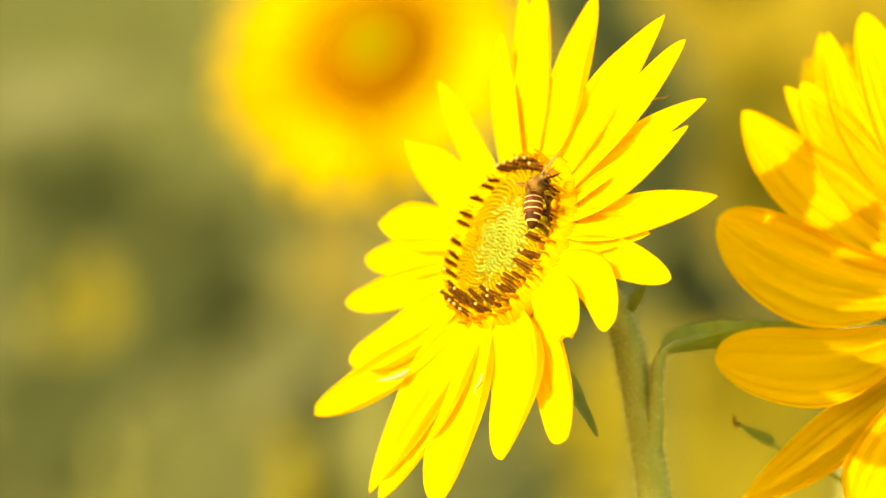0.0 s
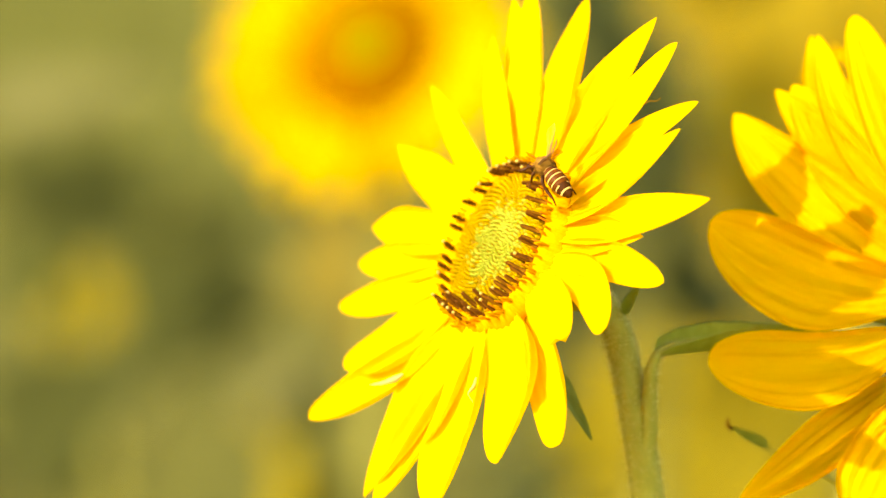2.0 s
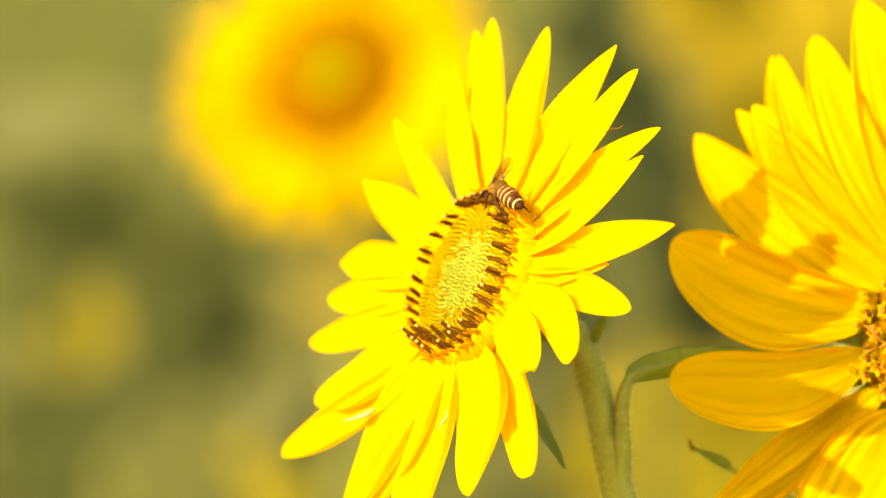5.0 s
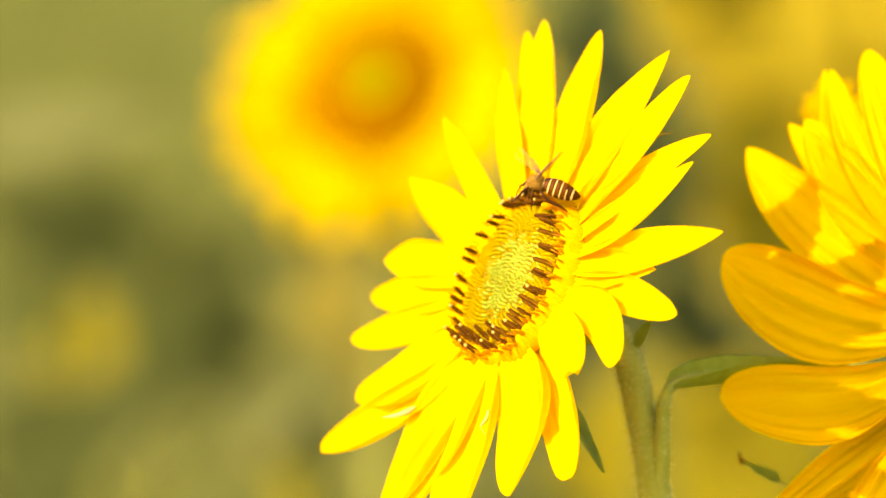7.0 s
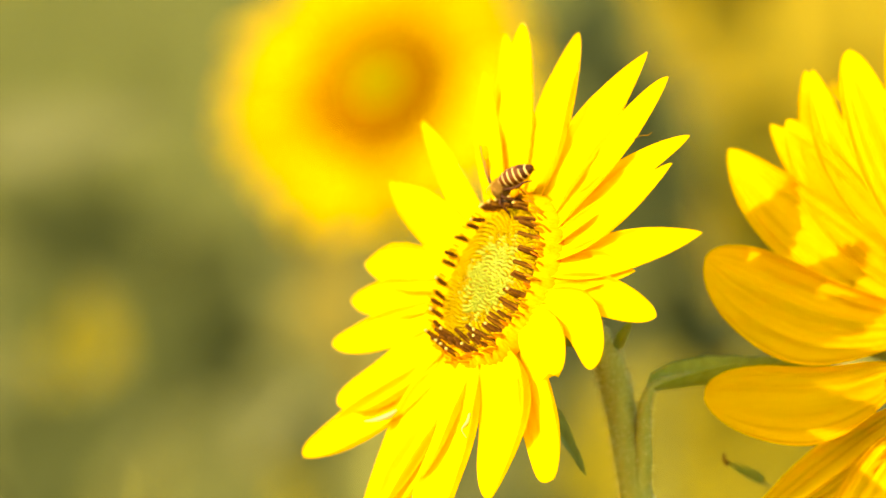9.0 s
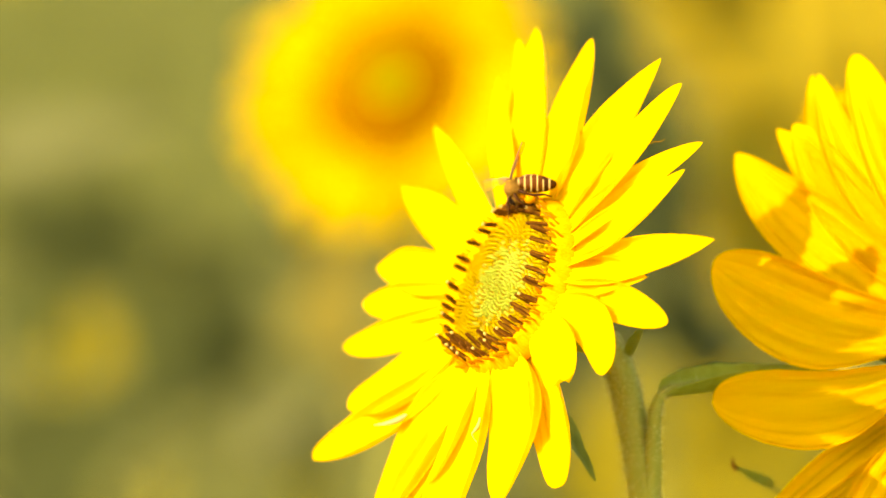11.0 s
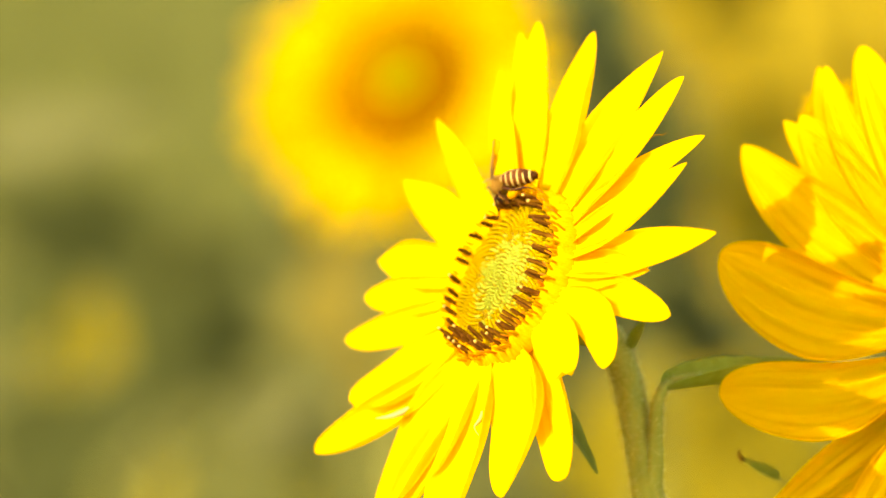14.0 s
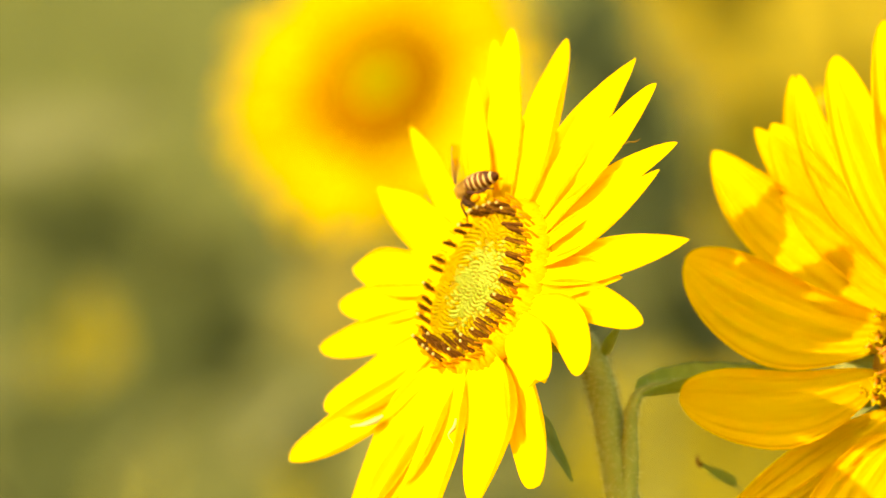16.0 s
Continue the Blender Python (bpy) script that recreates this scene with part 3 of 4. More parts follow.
buds(disc2, 70, 0.0092, 0.0019, 0, 70, BUD_OLIVE, "bud_bed", z0=0.0018, label="golden unopened buds")


def star_mesh():
    """An open disc floret: a cup with five pointed lobes and a rust style."""
    bm = bmesh.new()
    rings = []
    for r, z, point in ((0.0005, 0, 0), (0.0007, 0.0016, 0), (0.00085, 0.0026, 0.0001), (0.00125, 0.0031, 0.00065), (0.00105, 0.0030, 0.0005), (0.00068, 0.0024, 0.0001), (0.0004, 0.0018, 0)):
        rings.append([bm.verts.new(((r + (point if k % 2 == 0 else -point * 0.25)) * math.cos(k * math.pi / 5), (r + (point if k % 2 == 0 else -point * 0.25)) * math.sin(k * math.pi / 5),
                                    z + (point * 0.5 if k % 2 == 0 else 0))) for k in range(10)])
    for j, (a, b) in enumerate(zip(rings, rings[1:])):
        for k in range(10):
            bm.faces.new((a[k], a[(k + 1) % 10], b[(k + 1) % 10], b[k])).material_index = 1 if j > 4 else 0
    bm.faces.new(rings[-1]).material_index = 1
    for s in (-1, 1):
        tube(bm, smooth_path([(0, 0, 0.0018), (s * 0.0003, 0, 0.0034), (s * 0.0008, s * 0.0003, 0.0038)], 2), [0.00025, 0.00022, 0.00012], 4, 2)
    bmesh.ops.scale(bm, vec=(1.18, 1.18, 1.1), verts=bm.verts)
    return mesh_of(bm, "floret_star", [STAR, TUBE_DARK, RUST])


star = star_mesh()
rnd = random.Random(23)
for k in range(66):
    r, a = 0.00232 * math.sqrt(k + 15) + rnd.uniform(-0.0007, 0.0007), k * 137.508 + rnd.uniform(-6, 6)
    part("floret", star, None, disc2, "", pose(0, 0, 0, 0, 0, a) @ pose(r, 0, 0.0016 - 0.0014 * (r / 0.02) ** 2, rnd.uniform(-14, 14), 4 + 30 * (r / 0.02) ** 2, rnd.uniform(0, 72)))
hooks = [mesh_of(tube(bmesh.new(), smooth_path([(0, 0, 0), (0.0002, 0.0001, 0.0022), (0.0009 * f, 0.0006, 0.0032), (0.0021 * f, 0.0004 * f, 0.0030)], 3), [0.0003, 0.00026, 0.0002, 0.0001], 5), "style", RUST) for f in (1, -0.8, 0.6)]
for k in range(130):
    r, a = 0.0092 + 0.0080 * rnd.random(), rnd.uniform(0, 360)
    part("style", hooks[k % 3], None, disc2, "", pose(r * math.cos(radians(a)), r * math.sin(radians(a)), 0.0016, rnd.uniform(-20, 20), rnd.uniform(-20, 20), rnd.uniform(0, 360)))
stem_part(flower2, base2, HEAD2, [(3, -2, -8), (9, -7, -18), (16, -16, -24), (21, -30, -25), (24, -60, -22), (25, -150, -12), (25, -320, 5), (25, -520.0, 26)],
          [0.0045, 0.004, 0.004, 0.004, 0.0045, 0.005, 0.006, 0.0075], 600, label="thick pale green hairy stem")
curl = leaf_part(flower2, base2, HEAD2, (-46, -30.5, -36), (-1, 0.34, 0.05), (0.25, 0.75, 0.6), 11, 4.2, 8, -0.25, 0.6, "small curled green leaf tip with a brown point")
part("leaf_point", tube(bmesh.new(), smooth_path([mm(9.6, 0, 2.0), mm(10.8, 0, 2.8), mm(11.2, 0, 4.0), mm(11.6, 0, 4.6)], 4), [0.0006, 0.0004, 0.00025, 0.0001], 7), TUBE_DARK, curl, "dry brown curled point")
part("leaf_stalk", tube(bmesh.new(), smooth_path([mm(1, 0, 0), mm(-6, 0, -0.6), mm(-16, 1, -1.5), mm(-30, 3, -4)], 4), [0.0004, 0.0005, 0.0007], 7), STEM, curl)


# ---- the honeybee ----
def ball(bm, centre, radii, mat=0, seg=14, rings=9, m=None):
    made = bmesh.ops.create_uvsphere(bm, u_segments=seg, v_segments=rings, radius=1)["verts"]
    fix = (m or Matrix()) @ Matrix.Translation(mm(*centre)) @ Matrix.Diagonal((*(mm(*radii)), 1))
    bmesh.ops.transform(bm, matrix=fix, verts=made)
    for v in made:
        for f in v.link_faces:
            f.material_index = mat
    return bm


def fur(bm, centre, radii, count, long, seed):
    """Short hairs standing on an ellipsoid."""
    rnd = random.Random(seed)
    for k in range(count):
        d = Vector((rnd.gauss(0, 1), rnd.gauss(0, 1), rnd.gauss(0, 1))).normalized()
        p = mm(centre[0] + d.x * radii[0] * 0.97, centre[1] + d.y * radii[1] * 0.97, centre[2] + d.z * radii[2] * 0.97)
        q = d.orthogonal().normalized() * 0.00005
        r = d.cross(q)
        tip = p + (d + Vector((-0.4, 0, 0))) * long / 1000 * rnd.uniform(0.6, 1.2)
        v = [bm.verts.new(x) for x in (p + q, p - q, p + r, tip)]
        for tri in ((0, 1, 3), (1, 2, 3), (2, 0, 3)):
            bm.faces.new([v[x] for x in tri])
    return bm


bee = tagged(new("honeybee"), "brown honeybee with cream-striped abdomen, gathering pollen on the sunflower", "bee")
bee.scale = (1.08, 1.08, 1.08)
part("thorax", fur(ball(bmesh.new(), (2.2, 0, -0.35), (2.0, 1.75, 1.7)), (2.2, 0, -0.35), (2.0, 1.75, 1.7), 900, 0.75, 1), FUZZ, bee, "furry brown thorax")
head_ob = part("head", fur(ball(bmesh.new(), (3.75, 0, -2.2), (1.15, 1.65, 1.45)), (3.75, 0, -2.2), (1.15, 1.65, 1.45), 260, 0.45, 2), FUZZ, bee)
for s in (-1, 1):
    part("eye", ball(bmesh.new(), (3.95, s * 1.22, -2.1), (0.55, 0.55, 1.05)), EYE_BLACK, head_ob, "glossy black eye")
    part("antenna", tube(bmesh.new(), smooth_path([mm(4.7, s * 0.5, -2.0), mm(5.4, s * 0.8, -1.9), mm(5.9, s * 1.2, -2.8), mm(6.0, s * 1.4, -3.6)], 4), [0.00011, 0.0001, 0.00011], 6),
         CHITIN, head_ob)
part("tongue", tube(bmesh.new(), smooth_path([mm(4.0, 0, -3.4), mm(4.1, 0, -4.1), mm(3.9, 0, -4.8)], 4), [0.0003, 0.00022, 0.00012], 6), AMBER, head_ob)
abdomen = part("abdomen", tube(bmesh.new(), smooth_path([mm(0.9, 0, -0.1), mm(-1.5, 0, -0.1), mm(-4.5, 0, -0.3), mm(-6.4, 0, -0.6)], 4), [0.0006, 0.0017, 0.0015, 0.0004], 14),
               CHITIN, bee)
cuts = [0.9, -0.4, -1.7, -3.0, -4.2, -5.4, -7.0]


def girth(x):
    u = (0.9 - x) / 8.1
    return 2.02 * max(0.02, math.sin(math.pi * min(1, (u * 0.93 + 0.045) ** 0.80))) ** 0.62


for i, (a, b) in enumerate(zip(cuts, cuts[1:])):
    xs = [a, a - 0.02, a + (b - a) * 0.14, a + (b - a) * 0.28, a + (b - a) * 0.32, a + (b - a) * 0.75, b, b - 0.12]
    scale_r = [0.94, 1.0, 1.02, 1.02, 1.0, 1.03, 1.03, 0.9]
    prof = [(girth(x) * r / 1000, -x / 1000) for x, r in zip(xs, scale_r)]
    if i == 5:
        prof[-1] = (0.00008, 0.0072)
        prof[-2] = (0.0006, 0.0069)
    bm = lathe(bmesh.new(), prof, 20, [0, 0, 0, 1, 1, 1, 1])
    bmesh.ops.transform(bm, matrix=pose(0, 0, -0.0001 - 0.0001 * i, 0, -90, 0) @ Matrix.Diagonal((0.92, 1, 1, 1)), verts=bm.verts)
    part("abdomen_ring", bm, [BAND, CHITIN_WARM if i < 4 else CHITIN], abdomen, "dark brown ring with a cream band")


def wing_mesh(long, wide, seed):
    def place(s, t):
        w = wide * (0.16 + 0.84 * min(1, s * 1.25) ** 1.1) * math.sqrt(max(0.0, 1 - max(0, (s - 0.72) / 0.281) ** 2.4))
        return mm(-long * s, w * (t * 0.5 - 0.32 * s), 0.12 * math.sin(6 * s) + 0.25 * s * t)

    bm = sheet(bmesh.new(), place, 14, 6, 0.00004)
    for f in bm.faces:
        f.material_index = 0
    for t0, t1, stop, r in ((0.96, 0.98, 0.97, 0.00014), (-0.97, -0.98, 0.97, 0.00007), (0.3, 0.45, 0.9, 0.00006), (-0.3, -0.5, 0.8, 0.00006)):
        tube(bm, [place(s * stop, t0 + (t1 - t0) * s) for s in np.linspace(0.01, 1, 10)], [r, r * 0.5], 5, 1)
    return mesh_of(bm, "wing", [WING, VEIN])


wings, hind_legs = [], []
fore, hind = wing_mesh(8.4, 2.5, 1), wing_mesh(5.2, 1.8, 2)
for s in (-1, 1):
    for mesh, x, along, chord in ((fore, 2.2, (-0.457, -0.227, 0.849), (0.15, 0.91, 0.34)), (hind, 2.0, (-0.457, -0.227, 0.849), (0.15, 0.91, 0.34))) if s > 0 else \
            ((fore, 2.4, (0.6, -0.6, 0.11), (-0.66, -0.46, 0.5)), (hind, 1.9, (0.5, -0.66, 0.02), (-0.66, -0.46, 0.5))):
        d = -Vector(along).normalized()
        c = (Vector(chord) - d * d.dot(Vector(chord))).normalized()
        m = Matrix.Translation(mm(x, s * 1.15, 1.35)) @ Matrix((d, c, d.cross(c))).transposed().to_4x4()
        wings.append((s, m, part("wing", mesh, None, bee, "clear amber wing with brown veins", m)))
    for x, reach, back in ((3.5, 1.5, 1.8), (2.4, 2.0, -0.2), (1.2, 2.1, -2.4)):
        pts = [mm(x, s * 1.0, -1.1), mm(x + back * 0.4, s * (reach + 0.6), -1.2), mm(x + back * 0.9, s * (reach + 1.0), -2.6), mm(x + back * 1.35, s * (reach + 1.2), -3.7),
               mm(x + back * 1.7, s * (reach + 1.7), -4.1)]
        wide = 0.00032 if back < -1 else 0.00025
        if back < -1:
            pts = [mm(1.2, s * 1.0, -1.1), mm(-0.2, s * 2.0, -1.6), mm(-1.8, s * 2.2, -2.4), mm(-4.0, s * 2.3, -2.7), mm(-5.6, s * 2.5, -3.4)]
        leg = part("leg", tube(bmesh.new(), smooth_path(pts, 4), [wide, wide * 1.2, wide, wide * 1.15, wide * 0.6, wide * 0.4], 7), CHITIN, bee, "dark brown jointed leg")
        if back < -1:
            hind_legs.append(leg)
            part("pollen_ball", fur(ball(bmesh.new(), (x + back, s * (reach + 1.25), -2.9), (1.15, 0.6, 0.85)), (x + back, s * (reach + 1.25), -2.9), (1.0, 0.55, 0.8), 60, 0.12, 4),
                 POLLEN, leg, "orange packed pollen")


# ---- the sunflowers behind ----
def shared(bm, name, mat):
    return mesh_of(bm, name, mat)


far_petals = {}
leaf_shapes = [shared(leaf_mesh(0.16, 0.13, 0.25, 0.15, 40 + k, 12, 8), "far_leaf", LEAF_FAR) for k in range(4)]


def sunward(a, rnd):
    """A turn along azimuth a whose upper side leans to the sun."""
    z = (SUN_WAY * 0.8 + Vector((rnd.uniform(-0.2, 0.2), rnd.uniform(-0.35, 0.05), 0.35))).normalized()
    x = Vector((math.cos(radians(a)), math.sin(radians(a)), -0.2))
    x = (x - z * x.dot(z)).normalized()
    return Matrix((x, z.cross(x), z)).transposed().to_4x4()


def far_sunflower(right, up, away, normal, reach, rim, mat, label, petals=24, seed=0, leaves=5, low_leaf=0.85, top_leaf=0.25, base_shift=(0.02, 0.03), disc_mats=None, broad=0.36):
    """A whole plant: head by its sight place, stem to the ground, large leaves."""
    rnd = random.Random(seed)
    place = sighted(right, up, away)
    base = Vector((place.x + base_shift[0], place.y + base_shift[1], 0))
    root = tagged(new("sunflower"), label, "flower", "sunflowers behind")
    root.matrix_world = Matrix.Translation(base)
    at = Matrix.Translation(place - base) @ TURN @ axes(normal)
    key = (round(reach, 3), round(rim, 3), mat.name)
    if key not in far_petals:
        far_petals[key] = [shared(petal_mesh((reach - rim) * k, (reach - rim) * broad, 0.04, 0.25, 0.55, 0.0004, seed=60 + i, ns=10, nt=6), "far_petal", mat)
                           for i, k in enumerate((1.0, 0.94, 1.06))]
    for k in range(petals):
        part("petal", far_petals[key][k % 3], None, root, "", at @ ray_pose(k * 360 / petals + rnd.uniform(-4, 4), rnd.uniform(-8, 10), rim * 0.93, rnd.uniform(-12, 12), 0.0015 * (k % 2)))
    bm = lathe(bmesh.new(), [(0.005, -0.022), (rim * 0.7, -0.016), (rim, -0.004), (rim * 0.98, 0.003), (rim * 0.8, 0.009), (rim * 0.50, 0.010), (rim * 0.40, 0.013), (0.001, 0.014)], 28,
               [0, 0, 0, 1, 1, 1, 2])
    part("disc", bm, disc_mats or [BRACT, DISC_RING, DISC_HEART], root, "" if disc_mats else "orange-brown disc with olive centre", at)
    back = place - base - (TURN @ axes(normal)).to_3x3() @ Vector((0, 0, 0.018))
    low = Vector((0, 0, -0.02))
    bend = back + (TURN @ axes(normal)).to_3x3() @ Vector((0, 0, -0.03)) + Vector((0, 0, -0.02))
    path = smooth_path([back, bend, bend.lerp(low, 0.4) + Vector((0.005, 0.01, 0)), low], 5)
    part("stem", tube(bmesh.new(), path, [0.005, 0.006, 0.008, 0.011], 10), STEM_FAR, root)
    for k in range(leaves):
        f = top_leaf + (low_leaf - top_leaf) * k / max(1, leaves)
        p = path[int(f * (len(path) - 1))]
        a = k * 137.5 + rnd.uniform(-25, 25) + seed * 40
        stalk = [p, p + Vector((0.03 * math.cos(radians(a)), 0.03 * math.sin(radians(a)), 0.02)), p + Vector((0.06 * math.cos(radians(a)), 0.06 * math.sin(radians(a)), 0.025))]
        part("leaf_stalk", tube(bmesh.new(), smooth_path(stalk, 3), [0.003, 0.002], 6), STEM_FAR, root)
        part("leaf", leaf_shapes[k % 4], None, root, "broad olive-green leaf",
             Matrix.Translation(stalk[-1]) @ sunward(a, rnd) @ Matrix.Scale(rnd.uniform(0.6, 0.95), 4))
    return root


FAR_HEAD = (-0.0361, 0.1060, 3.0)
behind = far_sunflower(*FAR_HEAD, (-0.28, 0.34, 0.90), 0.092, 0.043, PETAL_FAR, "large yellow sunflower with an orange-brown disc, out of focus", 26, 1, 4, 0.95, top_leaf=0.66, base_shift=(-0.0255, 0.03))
FADED, DRIED = [BRACT, PETAL_OCHRE, PETAL_OCHRE], [BRACT, PETAL_DRY, PETAL_DRY]


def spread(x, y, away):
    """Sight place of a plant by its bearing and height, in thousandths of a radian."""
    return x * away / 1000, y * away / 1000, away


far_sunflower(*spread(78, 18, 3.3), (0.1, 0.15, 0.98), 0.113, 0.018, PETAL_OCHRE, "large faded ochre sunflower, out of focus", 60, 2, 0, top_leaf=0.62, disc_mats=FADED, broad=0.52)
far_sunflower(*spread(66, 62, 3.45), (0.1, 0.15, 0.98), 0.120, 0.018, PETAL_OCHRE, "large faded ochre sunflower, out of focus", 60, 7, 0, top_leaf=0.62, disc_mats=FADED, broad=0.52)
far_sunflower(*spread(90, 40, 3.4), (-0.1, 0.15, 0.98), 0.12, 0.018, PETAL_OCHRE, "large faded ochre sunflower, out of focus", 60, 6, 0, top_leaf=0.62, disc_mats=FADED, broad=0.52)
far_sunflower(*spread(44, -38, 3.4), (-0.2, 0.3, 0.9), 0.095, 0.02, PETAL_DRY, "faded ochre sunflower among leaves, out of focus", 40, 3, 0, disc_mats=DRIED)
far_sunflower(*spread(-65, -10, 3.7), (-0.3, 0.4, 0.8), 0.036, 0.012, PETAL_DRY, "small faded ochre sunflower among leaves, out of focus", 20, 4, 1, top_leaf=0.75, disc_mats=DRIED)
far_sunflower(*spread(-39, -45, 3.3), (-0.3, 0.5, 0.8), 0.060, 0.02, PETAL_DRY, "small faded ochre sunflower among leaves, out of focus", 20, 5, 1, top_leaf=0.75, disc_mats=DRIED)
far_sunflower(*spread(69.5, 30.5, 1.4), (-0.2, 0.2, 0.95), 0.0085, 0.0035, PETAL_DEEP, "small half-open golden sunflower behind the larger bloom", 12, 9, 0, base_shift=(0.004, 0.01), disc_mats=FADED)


def leafy_plant(away, mat, label, leaves, seed):
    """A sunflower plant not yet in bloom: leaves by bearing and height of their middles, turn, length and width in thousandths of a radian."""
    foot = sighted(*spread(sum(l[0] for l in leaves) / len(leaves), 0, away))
    root = tagged(new("sunflower"), label, "flower", "sunflowers behind")
    root.matrix_world = Matrix.Translation((foot.x, foot.y, 0))
    tops = []
    for k, (x, y, turn, long, wide) in enumerate(leaves):
        way = Vector((math.cos(radians(turn)), math.sin(radians(turn)), 0.25)).normalized()
        face = Vector((-0.25, 0.35, 0.9))
        face = (face - way * way.dot(face)).normalized()
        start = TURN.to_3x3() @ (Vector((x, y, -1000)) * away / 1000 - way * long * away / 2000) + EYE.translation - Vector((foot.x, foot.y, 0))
        m = Matrix.Translation(start) @ TURN @ Matrix((way, face.cross(way), face)).transposed().to_4x4()
        part("leaf", leaf_mesh(long * away / 1000, wide * away / 1000, 0.08, 0.12, seed + k, 12, 8), mat, root, "", m)
        tops.append(start)
    top = max(p.z for p in tops)
    stem = smooth_path([Vector((0.004, 0.02, top)), Vector((0.01, 0.02, top * 0.6)), Vector((0, 0, top * 0.3)), Vector((0, 0, -0.02))], 5)
    part("stem", tube(bmesh.new(), stem, [0.004, 0.007, 0.009, 0.011], 10), STEM_FAR, root)
    for p in tops:
        q = Vector((0.005, 0.02, max(0.02, p.z - 0.03)))
        part("leaf_stalk", tube(bmesh.new(), smooth_path([q, q.lerp(p, 0.5) + Vector((0, 0, 0.015)), p], 4), [0.003, 0.002], 6), STEM_FAR, root)


DARK, PALE = "dark green leafy sunflower plant, out of focus", "pale olive leafy sunflower plant, out of focus"
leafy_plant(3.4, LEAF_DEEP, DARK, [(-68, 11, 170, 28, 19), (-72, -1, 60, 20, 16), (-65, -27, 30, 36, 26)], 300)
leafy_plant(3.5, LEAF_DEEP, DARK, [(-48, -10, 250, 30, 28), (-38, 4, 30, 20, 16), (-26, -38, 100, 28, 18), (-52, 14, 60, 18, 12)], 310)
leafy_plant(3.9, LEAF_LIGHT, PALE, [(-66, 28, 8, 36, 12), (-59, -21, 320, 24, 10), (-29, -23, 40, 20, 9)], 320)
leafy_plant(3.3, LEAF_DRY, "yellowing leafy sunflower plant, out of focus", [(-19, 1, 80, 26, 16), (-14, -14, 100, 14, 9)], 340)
# these leaves stand in the sun; their dark colour stands in for shade
leafy_plant(3.2, LEAF_SLATE_SHADE, "slate-green leafy sunflower plant, shade put into its leaf colour, out of focus", [(27, 47, 80, 26, 18), (31, 36, 110, 26, 17), (37, 25, 100, 24, 15), (41, 12, 85, 20, 12), (42, -1, 110, 19, 12), (51, -10, 20, 18, 11), (18, -43, 20, 20, 12)], 330)

# ---- the field beyond ----
rnd = random.Random(77)
fv, ff = [], []


def add_leaf(x, y, z, size):
    n = (SUN_WAY * 0.7 + Vector((rnd.gauss(0, 0.3), rnd.gauss(0, 0.3) - 0.2, 0.4 + rnd.gauss(0, 0.2)))).normalized()   # leaves turn to the light
    fwd = Matrix.Rotation(rnd.uniform(0, 6.283), 3, n) @ n.orthogonal().normalized()
    side = n.cross(fwd)
    n0, up = len(fv), n * size * 0.1
    p = Vector((x, y, z))
    fv.extend([p, p + fwd * size * 0.4 + side * size * 0.38 + up, p + fwd * size * 0.5, p + fwd * size * 0.4 - side * size * 0.38 + up, p + fwd * size])
    ff.extend([(n0, n0 + 1, n0 + 2), (n0, n0 + 2, n0 + 3), (n0 + 1, n0 + 4, n0 + 2), (n0 + 2, n0 + 4, n0 + 3)])


for k in range(26000):
    y = 5.0 + 34 * rnd.random() ** 1.6
    x = rnd.uniform(-1, 1) * (2.0 + 0.25 * y)
    z = 0.03 + 0.30 * rnd.random()
    add_leaf(x, y, z, rnd.uniform(0.09, 0.17))
for k in range(9000):
    add_leaf(rnd.uniform(-0.9, 0.9), rnd.uniform(5.3, 7.4), 0.02 + 0.25 * rnd.random(), rnd.uniform(0.04, 0.08))
me = bpy.data.meshes.new("field_foliage")
me.from_pydata(fv, [], ff)
me.materials.append(LEAF_FAR)
tagged(new("field_foliage", me), "dense olive-green sunflower foliage of the field", "foliage", kind="stuff")

fv, ff = [], []
for k in range(32000):
    y = rnd.uniform(3.6, 5.5)
    add_leaf(rnd.uniform(-0.9, 0.9), y, 0.02 + (0.25 if y > 4.4 else 0.10 + 0.15 * (y - 3.6) / 0.8) * rnd.random(), rnd.uniform(0.04, 0.08))
me = bpy.data.meshes.new("low_foliage")
me.from_pydata(fv, [], ff)
me.materials.append(LEAF_PALE)
tagged(new("low_foliage", me), "low pale olive weeds between the sunflower rows", "foliage", kind="stuff")

fv, ff = [], []
for k in range(200):
    y = 13 + 27 * rnd.random() ** 1.4
    x, z = rnd.uniform(-1, 1) * (2.0 + 0.25 * y), rnd.uniform(0.4, 0.58)
    turn = pose(x, y, z, 60 + rnd.uniform(-20, 20), 0, rnd.uniform(-70, 10))
    n0, r = len(fv), rnd.uniform(0.05, 0.075)
    fv.append(turn @ Vector((0, 0, 0.008)))
    fv.extend(turn @ Vector(((r if j % 2 else r * 0.62) * math.cos(j * math.pi / 14), (r if j % 2 else r * 0.62) * math.sin(j * math.pi / 14), 0.004 * (j % 3))) for j in range(28))
    ff.extend((n0, n0 + 1 + j, n0 + 1 + (j + 1) % 28) for j in range(28))
me = bpy.data.meshes.new("field_flowers")
me.from_pydata(fv, [], ff)
me.materials.append(PETAL_OCHRE)
tagged(new("field_flowers", me), "scattered yellow sunflower heads of the far field", "flowers", kind="stuff")


